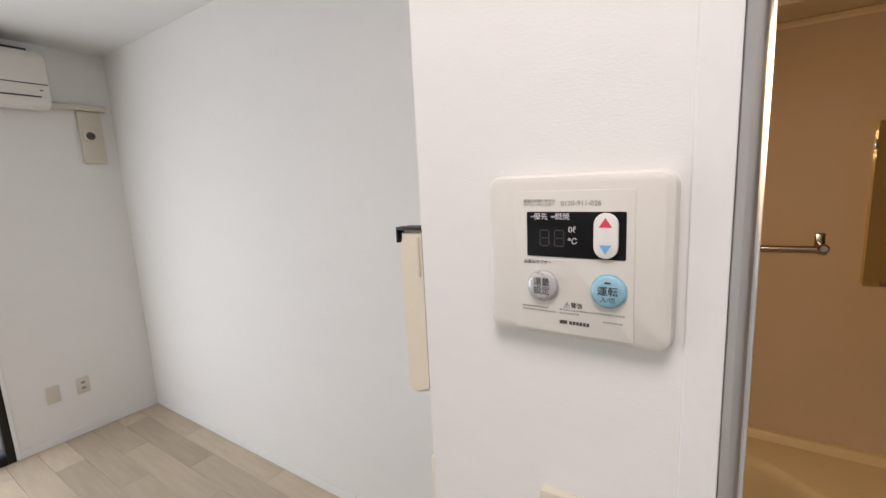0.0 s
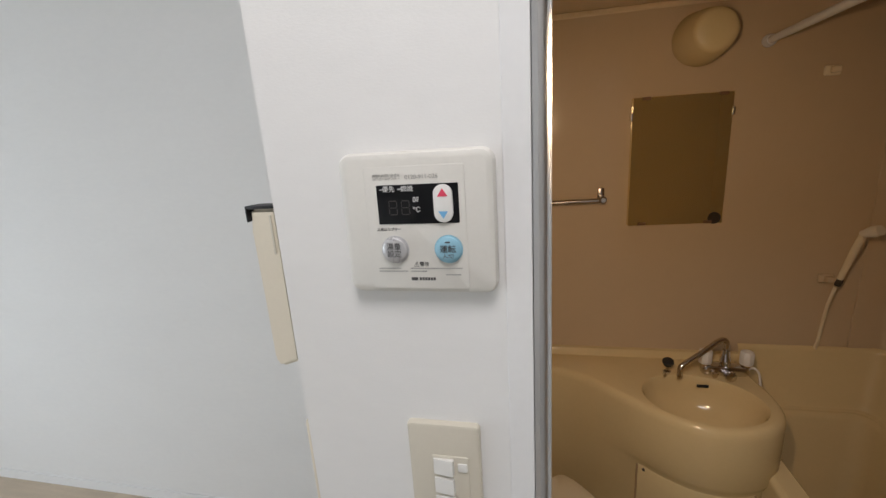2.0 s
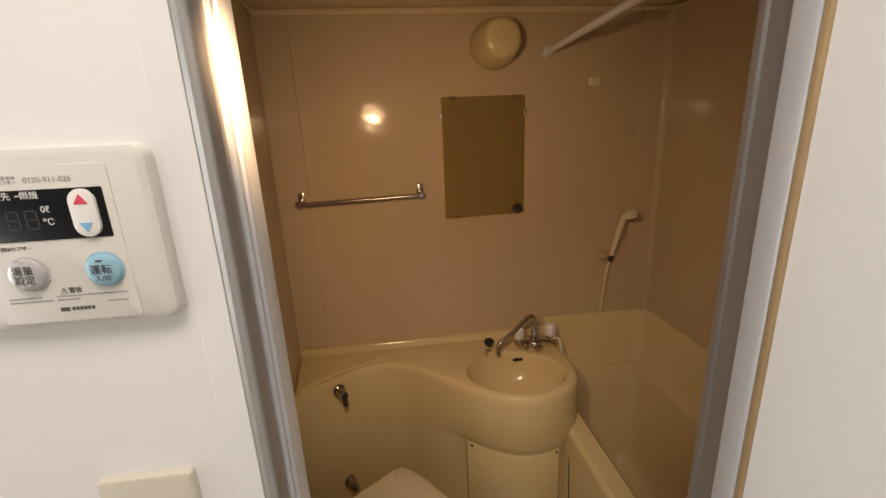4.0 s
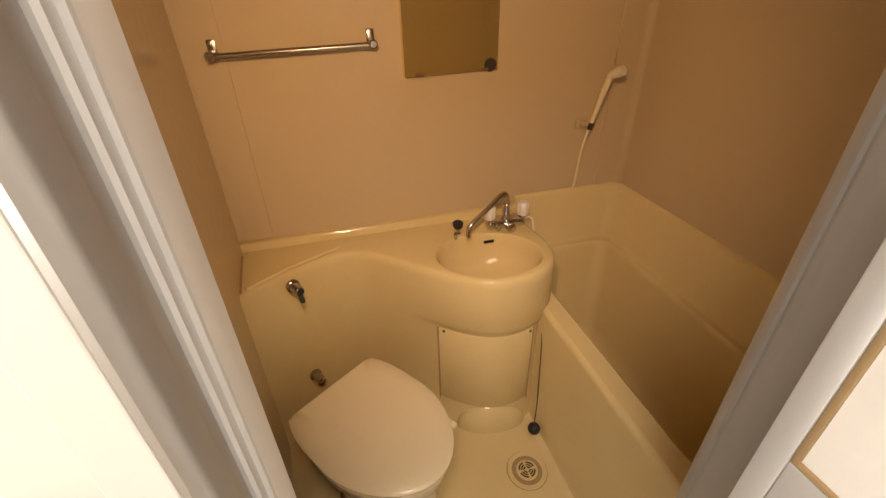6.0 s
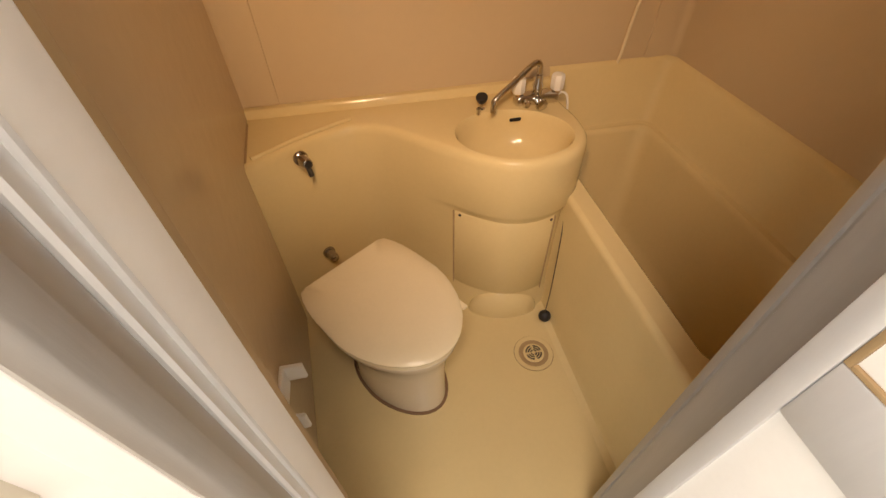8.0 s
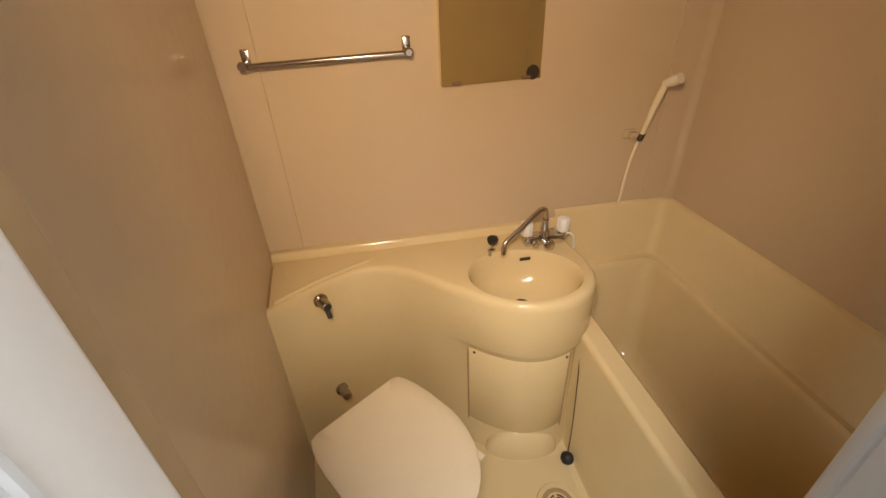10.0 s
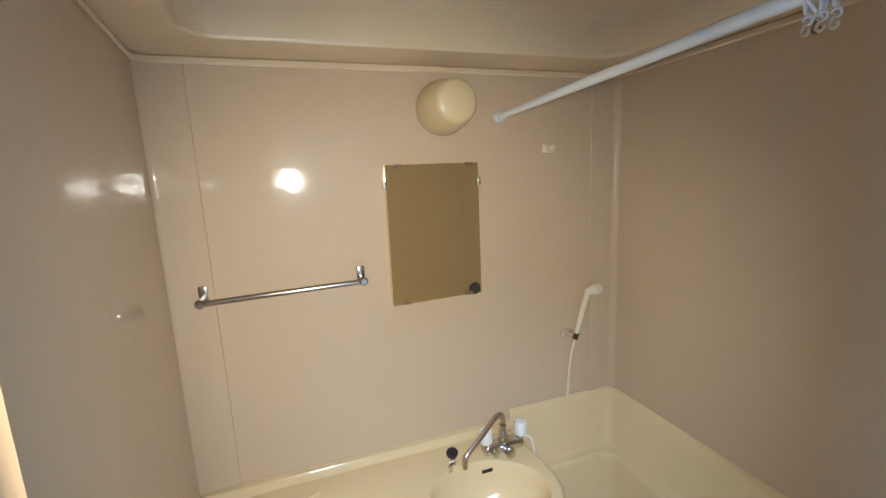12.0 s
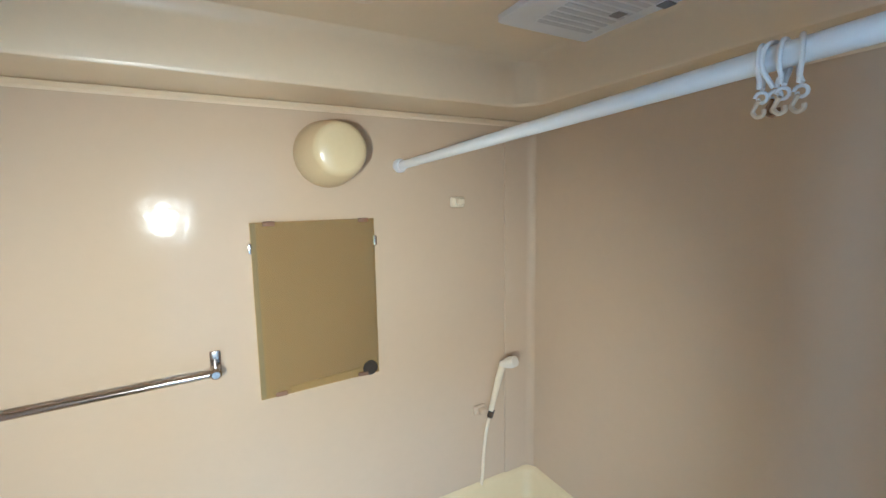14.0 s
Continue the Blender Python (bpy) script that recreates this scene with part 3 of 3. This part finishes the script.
bowl = loft(bm, [oval(1.0, ZT), oval(0.985, ZT - 0.004), oval(0.955, ZT - 0.016), oval(0.92, ZT - 0.045), oval(0.84, ZT - 0.08), oval(0.66, ZT - 0.108), oval(0.40, ZT - 0.122, 0, 0.01), oval(0.14, ZT - 0.126, 0, 0.012)], True, False, True)
ring = bowl[0]
inner = [bm.edges.get((a, b)) for a, b in zip(ring, ring[1:] + ring[:1])]
bmesh.ops.triangle_fill(bm, use_beauty=True, edges=list(set(outer + inner)))
part("counter_body", bm, PAN, van)
bm = shape()
loft(bm, [[(x, y, z) for x in (BL, 0.890)] for y, z in ((1.625, ZT), (1.628, ZT + 0.018), (1.634, ZT + 0.025), (1.650, ZT + 0.027))], False)
part("upstand", bm, PAN, van, "moulded upstand along the wall")
bm = shape()
tube(bm, [(-0.035, 1.405, ZT + 0.001), (0.08, 1.482, ZT + 0.003), (0.19, 1.538, ZT + 0.004), (0.235, 1.562, ZT + 0.002)], 0.007, 10)
part("counter_ridge", bm, PAN, van)
part("drain_cup", spin(shape(), [(0, 0.022), (0.003, 0.022), (0.004, 0.016), (0.001, 0.014)], (BC.x, BC.y + 0.012, ZT - 0.126), (0, 0, 1), 24), DARKMETAL, van, "tarnished basin drain")
part("overflow_slot", box(shape(), 0.712, 0.748, 1.492, 1.4975, ZT - 0.030, ZT - 0.020, 0.002), BLACK, van, "dark overflow slot")
part("wall_joint", tube(shape(), [(left_wall(1.39) + 0.002, 1.39, ZT), (left_wall(1.60) + 0.002, 1.60, ZT)], 0.003, 8), SEAL, van, "brown joint at the wall")
# access panel on the pedestal, following its curve
pan_pts = [(p, n) for p, n in zip(plan, nrm) if 0.482 < p.x < 0.825 and p.y < 1.375]
bm = shape()
loft(bm, [[(p + n * d).to_tuple()[:2] + (z,) for p, n in pan_pts] for d, z in ((0.018, 0.06), (0.0150, 0.064), (0.0150, 0.426), (0.018, 0.432))], False)
ap = part("access_panel", bm, PAN, van, "ivory access panel with two screws")
for q in (pan_pts[1], pan_pts[-2]):
    p = q[0] + q[1] * 0.015
    part("screw", spin(shape(), [(0, 0.005), (0.002, 0.005), (0.003, 0.003)], (p.x, p.y, 0.422), -q[1], 14), DARKMETAL, ap, "dark screw")
bm = shape()
bmesh.ops.create_uvsphere(bm, u_segments=28, v_segments=14, radius=1.0, matrix=Matrix.Translation((0.672, 1.262, 0.0)) @ Matrix.Rotation(radians(-10), 4, "Z") @ Matrix.Diagonal((0.125, 0.052, 0.105, 1)))
bmesh.ops.delete(bm, geom=[v for v in bm.verts if v.co.z < -0.004], context="VERTS")
part("toe", bm, PAN, van, "rounded toe of the pedestal")
for q in (pan_pts[0], pan_pts[-1]):
    p = q[0] + q[1] * 0.0155
    part("panel_seam", box(shape(), p.x - 0.0028, p.x + 0.0028, p.y - 0.0028, p.y + 0.0028, 0.06, 0.430, 0.0005), SEAL, ap, "brown seam")
# flush valve and stop on the recess
for nm, c, parts_ in (("flush_valve", (0.085, 1.43, 0.633), 1), ("stop_valve", (0.085, 1.43, 0.255), 0)):
    v = part(nm, spin(shape(), [(0, 0.021), (0.008, 0.021), (0.012, 0.016), (0.03, 0.016), (0.045, 0.014), (0.048, 0.008)], c, (0.5, -0.86, 0), 20), BARSTEEL, van, "worn chrome valve" if parts_ else "tarnished stop valve")
    if parts_:
        part("lever", tube(shape(), [(c[0] + 0.018, c[1] - 0.034, c[2] - 0.004), (c[0] + 0.023, c[1] - 0.040, c[2] - 0.02), (c[0] + 0.025, c[1] - 0.042, c[2] - 0.036)], 0.0075, 10), DARKMETAL, v, "dark lever")
        part("cap", spin(shape(), [(0, 0.011), (0.004, 0.010)], (c[0] + 0.024, c[1] - 0.041, c[2]), (0.5, -0.86, 0), 16), BLACK, v, "black cap")
# plug holder and chain
pl = thing("basin_plug", (0.632, 1.535, ZT), "black rubber basin plug on a chrome stand", "plug")
part("stand", spin(shape(), [(0, 0.011), (0.004, 0.011), (0.006, 0.005), (0.027, 0.005)], (0.632, 1.535, ZT), (0, 0, 1), 16), CHROME, pl)
part("plug", spin(shape(), [(0, 0.013), (0.012, 0.018), (0.018, 0.018), (0.02, 0.012)], (0.632, 1.535, ZT + 0.026), (-0.1, -0.3, 1), 24), BLACK, pl)
part("knob", spin(shape(), [(0, 0.006), (0.014, 0.006), (0.018, 0.008), (0.022, 0.004)], (0.615, 1.505, ZT), (0, 0, 1), 14), CHROME, pl)

fa = thing("faucet", (0.80, 1.53, ZT), "worn chrome two-handle basin faucet with swivel spout", "faucet")
part("base", box(shape(), 0.735, 0.875, 1.515, 1.56, ZT, ZT + 0.035, 0.012, 3), CHROME, fa)
part("column", spin(shape(), [(0, 0.016), (0.03, 0.016), (0.04, 0.012), (0.06, 0.012)], (0.805, 1.535, ZT + 0.03), (0, 0, 1), 20), CHROME, fa)
sp = smooth_curve([(0.805, 1.535, ZT + 0.06), (0.806, 1.535, ZT + 0.105), (0.797, 1.532, ZT + 0.126), (0.775, 1.528, ZT + 0.122), (0.715, 1.505, ZT + 0.085), (0.668, 1.488, ZT + 0.058), (0.655, 1.483, ZT + 0.045), (0.653, 1.482, ZT + 0.015)], 5)
part("spout", tube(shape(), sp, 0.0085, 14), STEEL, fa)
for x in (0.745, 0.868):
    hnd = part("handle", spin(shape(), [(0, 0.017), (0.006, 0.021), (0.040, 0.021), (0.046, 0.017), (0.048, 0.004)], (x, 1.535, ZT + 0.040), (0, 0, 1), 8), WHITE, fa, "white faceted handle")
    part("stem", spin(shape(), [(0, 0.014), (0.01, 0.014)], (x, 1.535, ZT + 0.032), (0, 0, 1), 16), CHROME, hnd)
part("diverter", spin(shape(), [(0, 0.013), (0.02, 0.013), (0.026, 0.017), (0.04, 0.016), (0.043, 0.006)], (0.806, 1.52, ZT + 0.018), (0, -1, 0.05), 10), CHROME, fa, "chrome diverter knob")
part("side_outlet", spin(shape(), [(0, 0.011), (0.02, 0.011), (0.024, 0.008)], (0.765, 1.52, ZT + 0.016), (0, -1, 0), 14), CHROME, fa)
part("hose_tail", tube(shape(), smooth_curve([(0.872, 1.535, ZT + 0.020), (0.890, 1.533, ZT + 0.028), (0.904, 1.528, ZT + 0.016), (0.910, 1.522, ZT - 0.02), (0.911, 1.518, ZT - 0.06)], 5), 0.0035, 10), WHITE, fa, "thin white hose")
# ---- bathtub with its raised surround ----
tub = thing("bathtub", (1.05, 1.1, 0.0), "yellowed ivory moulded bathtub along the bath wall", "bathtub")
RIM = 0.50


def oblong(x0, x1, y0, y1, r, z, n=6):
    pts = []
    for cx, cy, a0 in ((x1 - r, y1 - r, 0), (x0 + r, y1 - r, 90), (x0 + r, y0 + r, 180), (x1 - r, y0 + r, 270)):
        for k in range(n + 1):
            a = radians(a0 + 90 * k / n)
            pts.append((cx + r * math.cos(a), cy + r * math.sin(a), z))
    return pts


bm = shape()
loft(bm, [oblong(0.897, 1.272, 0.675, 1.595, 0.05, RIM), oblong(0.903, 1.266, 0.681, 1.589, 0.05, RIM - 0.006), oblong(0.908, 1.262, 0.687, 1.583, 0.05, RIM - 0.02),
          oblong(0.945, 1.235, 0.735, 1.545, 0.06, 0.13), oblong(0.962, 1.215, 0.755, 1.525, 0.06, 0.085), oblong(0.99, 1.19, 0.785, 1.495, 0.05, 0.07)], True, False, True)
part("well", bm, PAN, tub)
bm = shape()
hole = [bm.verts.new(p) for p in oblong(0.897, 1.272, 0.675, 1.595, 0.05, RIM)]
rim_out = [bm.verts.new(p) for p in ((0.846, 0.590, RIM), (1.316, 0.590, RIM), (1.316, 1.648, RIM), (0.846, 1.648, RIM))]
es = [bm.edges.new((a, b)) for lp in (hole, rim_out) for a, b in zip(lp, lp[1:] + lp[:1])]
bmesh.ops.triangle_fill(bm, use_beauty=True, edges=es)
part("rim", bm, PAN, tub)
bm = shape()
loft(bm, [[(x, y, z) for y in (0.590, 1.30)] for x, z in ((0.846, RIM), (0.838, RIM - 0.002), (0.832, RIM - 0.008), (0.830, RIM - 0.018), (0.832, 0.03), (0.822, 0.008), (0.80, 0.001))], False)
part("apron", bm, PAN, tub)
bm = shape()
sec = [(0.0, 0.0), (0.012, 0.004), (0.020, 0.018), (0.034, 0.205), (0.038, 0.215), (0.046, 0.220)]
loft(bm, [[(0.885, 1.602 + a, RIM + b), (1.268 + a - 0.03, 1.602 + a, RIM + b), (1.268 + a - 0.008, 1.602 + a - 0.008, RIM + b), (1.274 + a, 1.602 + a - 0.03, RIM + b), (1.274 + a, 0.60, RIM + b)] for a, b in sec], False)
part("surround", bm, PAN, tub, "raised moulded surround of the tub")
part("front_lip", box(shape(), 0.846, 1.318, 0.586, 0.602, RIM, RIM + 0.22, 0.004), PAN, tub)

# ---- toilet, set across the corner ----
toi = thing("toilet", (0.153, 1.248, 0.0), "ivory toilet with closed pinkish lid set across the corner", "toilet", turn=-55.2)
def egg(c, a, b, z, back=None, n=36, blunt=2.3):
    pts = []
    for k in range(n):
        t = 2 * math.pi * k / n
        ca, sa = math.cos(t), math.sin(t)
        x = c + (a if ca > 0 or blunt < 3.1 else a * 1.22) * math.copysign(abs(ca) ** (2 / (blunt if ca < 0 else 2.05)), ca)
        y = b * math.copysign(abs(sa) ** (2 / (2.0 if ca > 0 else blunt)), sa) * (1.0 - 0.10 * max(0, ca))
        pts.append((max(x, back) if back is not None else x, y, z))
    return pts


bm = shape()
loft(bm, [egg(0.205, 0.178, 0.116, 0.0), egg(0.204, 0.177, 0.115, 0.03), egg(0.203, 0.176, 0.116, 0.12), egg(0.203, 0.183, 0.126, 0.21), egg(0.204, 0.198, 0.148, 0.285), egg(0.205, 0.212, 0.168, 0.325), egg(0.205, 0.214, 0.170, 0.340), egg(0.205, 0.208, 0.165, 0.345)], True, True, True)
part("bowl", bm, CERAMIC, toi, local=True)
bm = shape()
loft(bm, [egg(0.205, 0.212, 0.170, 0.346, 0.0), egg(0.205, 0.217, 0.175, 0.350, -0.003), egg(0.205, 0.217, 0.175, 0.358, -0.003), egg(0.205, 0.212, 0.170, 0.361, 0.0)], True, True, True)
part("seat", bm, SEATPLASTIC, toi, "ivory seat ring", local=True)
bm = shape()
loft(bm, [egg(0.207, 0.205, 0.165, 0.3625, 0.004, blunt=3.2), egg(0.207, 0.219, 0.177, 0.366, -0.004, blunt=3.2), egg(0.207, 0.220, 0.178, 0.374, -0.004, blunt=3.2), egg(0.207, 0.212, 0.171, 0.380, 0.0, blunt=3.2), egg(0.207, 0.17, 0.135, 0.3835, 0.03, blunt=3.0), egg(0.207, 0.09, 0.07, 0.3845, 0.1)], True, True, True)
part("lid", bm, SEATPLASTIC, toi, "pinkish ivory closed lid", local=True)
for y in (-0.07, 0.07):
    part("hinge", box(shape(), -0.012, 0.012, y - 0.016, y + 0.016, 0.345, 0.361, 0.004), SEATPLASTIC, toi, local=True)
part("seat_tab", box(shape(), 0.33, 0.360, 0.128, 0.146, 0.351, 0.359, 0.003), SEATPLASTIC, toi, local=True)
bm = shape()
loft(bm, [egg(0.205, 0.186, 0.126, 0.0), egg(0.205, 0.185, 0.125, 0.004), egg(0.205, 0.177, 0.117, 0.005)], True, False, False)
part("floor_joint", bm, RUST, toi, "dark joint round the foot", local=True)
part("trapway", box(shape(), -0.10, 0.10, -0.10, 0.10, 0.0, 0.20, 0.04, 3), CERAMIC, toi, local=True)

# ---- floor drain, plug and chain ----
dr = thing("floor_drain", (0.722, 1.050, 0.0), "round ivory floor drain with dark ring slots", "drain")
part("flange", spin(shape(), [(0.0, 0.066), (0.005, 0.065), (0.006, 0.060), (0.001, 0.050), (0.001, 0.036)], (0.722, 1.050, 0.0), (0, 0, 1), 40), PAN, dr)
part("ring_joint", spin(shape(), [(0.0, 0.0678), (0.0012, 0.0675), (0.0012, 0.065)], (0.722, 1.050, 0.0), (0, 0, 1), 40), SEAL, dr, "brown joint round the drain")
part("cover", spin(shape(), [(0.001, 0.036), (0.004, 0.0355), (0.005, 0.033)], (0.722, 1.050, 0.0), (0, 0, 1), 32), PAN, dr)
for r in (0.0095, 0.0175, 0.0255):
    for q in range(4):
        bm = shape()
        arc = [radians(q * 90 + 10 + 70 * k / 6) for k in range(7)]
        loft(bm, [[(0.722 + rr * math.cos(a), 1.050 + rr * math.sin(a), 0.0056) for a in arc] for rr in (r - 0.0026, r + 0.0026)], False)
        part("slot", bm, DARKMETAL, dr, smooth=False)
bp = thing("tub_plug", (0.805, 1.175, 0.0), "black rubber ball plug on a bead chain beside the tub", "plug")
bm = shape()
bmesh.ops.create_uvsphere(bm, u_segments=20, v_segments=12, radius=0.022, matrix=Matrix.Translation((0.805, 1.175, 0.022)))
part("ball", bm, BLACK, bp)
part("chain", tube(shape(), smooth_curve([(0.805, 1.178, 0.042), (0.815, 1.195, 0.15), (0.828, 1.235, 0.35), (0.838, 1.275, 0.49), (0.85, 1.298, 0.515)], 6), 0.0017, 8), DARKMETAL, bp, "tarnished bead chain")

# ---- back wall: mirror, towel bar, lamp, shower ----
mi = thing("mirror", (0.648, BB, 1.157), "frameless wall mirror with clips and a corroded corner", "mirror")
bm = box(shape(), 0.500, 0.795, BB - 0.006, BB - 0.0005, 1.157, 1.570, 0.0008)
for v in bm.verts:
    v.co.y -= 0.020 * (0.795 - v.co.x) / 0.295 if v.co.y < BB - 0.003 else 0
part("glass", bm, MIRROR, mi, smooth=False)
for x, z in ((0.545, 1.162), (0.750, 1.162), (0.540, 1.566), (0.765, 1.566)):
    part("clip", box(shape(), x - 0.013, x + 0.013, BB - 0.011 - 0.020 * (0.795 - x) / 0.295, BB, z - 0.005, z + 0.005, 0.002), RUST, mi, "tarnished clip")
part("corrosion", spin(shape(), [(0, 0.020), (0.0015, 0.019)], (0.770, BB - 0.0092, 1.174), (0, -1, 0), 20), DARKMETAL, mi, "black corroded spot")
for x in (0.498, 0.797):
    part("edge_clip", box(shape(), x - 0.003, x + 0.003, BB - 0.010 - (0.019 if x < 0.6 else 0), BB, 1.50, 1.525, 0.001), CHROME, mi)

tb = thing("towel_bar", (0.21, BB, 1.268), "stainless steel towel bar on the ivory wall", "towel bar")
part("bar", tube(shape(), [(-0.006, 1.600, 1.242), (0.424, 1.600, 1.251)], 0.0075, 14), BARSTEEL, tb)
for x, bz in ((0.004, 1.242), (0.413, 1.251)):
    bk = part("bracket", box(shape(), x - 0.011, x + 0.011, BB - 0.008, BB - 0.0005, bz - 0.014, bz + 0.036, 0.003), BARSTEEL, tb)
    part("arm", spin(shape(), [(0, 0.010), (0.05, 0.010), (0.056, 0.012), (0.062, 0.008)], (x, BB - 0.006, bz + 0.002), (0, -1, 0), 16), BARSTEEL, bk)

wl = thing("wall_lamp", (0.680, BB, 1.725), "unlit cream drum wall lamp above the mirror", "wall lamp")
part("base", spin(shape(), [(0, 0.060), (0.018, 0.060), (0.02, 0.05)], (0.680, BB - 0.001, 1.725), (0, -1, 0), 40), WHITE, wl)
part("shade", spin(shape(), [(0.008, 0.068), (0.014, 0.076), (0.024, 0.078), (0.090, 0.069), (0.138, 0.059), (0.146, 0.054), (0.150, 0.046), (0.1525, 0.025), (0.153, 0.0)], (0.680, BB, 1.725), (0, -1, 0), 40), LAMPGLASS, wl, "cream frosted cover")

rd = thing("curtain_rod", (0.85, 1.1, 1.71), "white enamelled shower curtain rod across the bath", "curtain rod")
part("rod", tube(shape(), [(0.862, BF + 0.055, 1.737), (0.866, 1.0, 1.724), (0.872, BB - 0.004, 1.704)], 0.0106, 20), RODPAINT, rd)
for y, d in ((BB - 0.001, -1), (0.586, 1)):
    part("end_cap", spin(shape(), [(0, 0.018), (0.012, 0.018), (0.02, 0.014)], (0.872 if d < 0 else 0.862, y, 1.704 if d < 0 else 1.737), (0, d, 0), 20), VENT, rd)


def ring_thing(y, tilt, swing):
    o = thing("curtain_ring", (0.865, y, 1.730), "ivory plastic curtain ring with hook on the rod", "curtain ring", "rings on the curtain rod")
    c = Vector((0.865, y, 1.7300))
    pts = []
    for k in range(25):
        a = radians(-62 + 304 * k / 24)
        pts.append(c + Vector((0.0155 * math.cos(a), tilt * 0.008 * math.cos(a), 0.0155 * math.sin(a) - 0.002)))
    foot = c + Vector((swing, 0, -0.027))
    pts = [foot + Vector((0.003, 0, 0.004))] + pts + [foot + Vector((-0.003, 0, 0.004))]
    part("loop", tube(shape(), pts, 0.0021, 8), RODPAINT, o)
    eye_pts = [foot + Vector((0.0005 * k, 0.0044 * math.cos(2 * math.pi * k / 12), 0.0044 * math.sin(2 * math.pi * k / 12) - 0.003)) for k in range(13)]
    part("eyelet", tube(shape(), eye_pts, 0.0016, 8), RODPAINT, o)
    e = foot + Vector((0, 0.001, -0.006))
    hook = [e, e + Vector((0.002, 0.003, -0.004)), e + Vector((0.002, 0.005, -0.009)), e + Vector((0, 0.000, -0.014)), e + Vector((-0.001, -0.005, -0.012)), e + Vector((-0.001, -0.005, -0.008))]
    part("hook", tube(shape(), smooth_curve(hook, 4), 0.0018, 8), RUST if swing > 0.0035 else RING, o)


for y, tl, swg in ((0.804, 0.5, 0.0), (0.795, -0.3, 0.004), (0.787, 0.3, -0.002), (0.776, 0.9, 0.003), (0.716, 0.2, 0.002), (0.713, -0.2, -0.002), (0.703, 0.3, 0.003)):
    ring_thing(y, tl, swg)

vt = thing("ceiling_vent", (1.115, 1.24, 1.985), "dusty grey-white square ceiling vent in the bath", "vent")
bm = shape()
loft(bm, [oblong(0.968 + e, 1.222 - e, 1.06 + e, 1.345 - e, 0.010, z) for e, z in ((0, 1.984), (0.0, 1.972), (0.004, 1.969), (0.012, 1.968))], True, False, True)
part("cover", bm, VENT, vt)
for k in range(9):
    part("slat", box(shape(), 1.03, 1.18, 1.125 + 0.02 * k, 1.137 + 0.02 * k, 1.9668, 1.9684, 0.0006), VENTSLAT, vt)
for x, y in ((1.205, 1.13), (1.16, 1.20)):
    part("latch", box(shape(), x - 0.018, x + 0.008, y - 0.012, y + 0.012, 1.9655, 1.9685, 0.001), VENTDIRT, vt)
ha = thing("ceiling_hatch", (0.58, 1.27, 1.985), "square ivory access hatch in the bath ceiling", "hatch")
bm = shape()
loft(bm, [oblong(0.44 + e, 0.725 - e, 1.125 + e, 1.405 - e, 0.02, z) for e, z in ((0, 1.9848), (0.001, 1.981), (0.004, 1.979), (0.012, 1.979), (0.014, 1.982))], True, False, True)
part("lid", bm, BATHCEIL, ha)

sh = thing("hand_shower", (1.14, BB, 0.70), "white hand shower hung on a wall hook with white hose", "hand shower")
part("head", tube(shape(), [(1.150, 1.575, 1.128), (1.158, 1.545, 1.142), (1.163, 1.528, 1.150)], [0.010, 0.017, 0.015], 18), CREAM, sh)
part("grip", tube(shape(), [(1.132, 1.612, 0.955), (1.138, 1.60, 1.01), (1.146, 1.585, 1.08), (1.152, 1.570, 1.132)], [0.0075, 0.009, 0.0105, 0.0105], 16), SEATPLASTIC, sh)
part("collar", tube(shape(), [(1.1325, 1.612, 0.952), (1.1350, 1.606, 0.974)], 0.0092, 16), DARKMETAL, sh, "dark collar")
part("hose", tube(shape(), smooth_curve([(1.131, 1.615, 0.946), (1.124, 1.625, 0.88), (1.122, 1.634, 0.80), (1.121, 1.637, 0.75), (1.120, 1.644, 0.71)], 6), 0.0055, 12), SEATPLASTIC, sh, "ivory hose")
for z, x in ((0.965, 1.116), (1.606, 1.045)):
    hk = thing("shower_hook", (x, BB, z), "ivory plastic shower hook on the wall", "hook")
    part("plate", box(shape(), x - 0.022, x + 0.022, BB - 0.014, BB, z - 0.015, z + 0.015, 0.0065, 4), BATHWALL if z < 1 else SEATPLASTIC, hk)
    part("cradle", box(shape(), x - 0.009, x + (0.014 if z < 1 else 0.012), BB - (0.034 if z < 1 else 0.03), BB - 0.008, z - 0.008, z + 0.010, 0.004), BATHWALL if z < 1 else SEATPLASTIC, hk)

# paper holder low on the left wall
PX = left_wall(0.88)
hp = thing("paper_holder", (PX, 0.88, 0.36), "small ivory paper holder on the bath side wall", "paper holder")
for y in (0.80, 0.925):
    part("arm", box(shape(), left_wall(y), left_wall(y) + 0.055, y - 0.006, y + 0.006, 0.335, 0.395, 0.005), WHITE, hp)
part("back", box(shape(), PX - 0.002, PX + 0.008, 0.806, 0.919, 0.33, 0.40, 0.003), WHITE, hp)

# ---- oak planks of the room ----
PL, PW = 0.90, 0.148
bm = shape()
box(bm, 0, PL - 0.0012, 0, PW - 0.0012, -0.012, 0, 0.0008, 1)
plank_mesh = mesh_of("plank", bm, OAK, False)
row = 0
y = SOUTH
while y < BACKROOM - 0.01:
    x = WEST - (row * 0.37) % PL
    while x < -0.13:
        x0, x1 = max(x, WEST), min(x + PL, 0.19)
        ob = new("plank", plank_mesh)
        ob.parent = floor
        ob.matrix_basis = pose(x0, y, FLOOR) @ Matrix.Diagonal(((x1 - x0) / PL, min(1.0, (BACKROOM - y) / PW), 1, 1))
        x += PL
    y += PW
    row += 1
structure("floor_hall", box(shape(), 0.19, EAST, SOUTH, 0.47, FLOOR - 0.012, FLOOR), OAK, "pale oak hall floor", "floor")
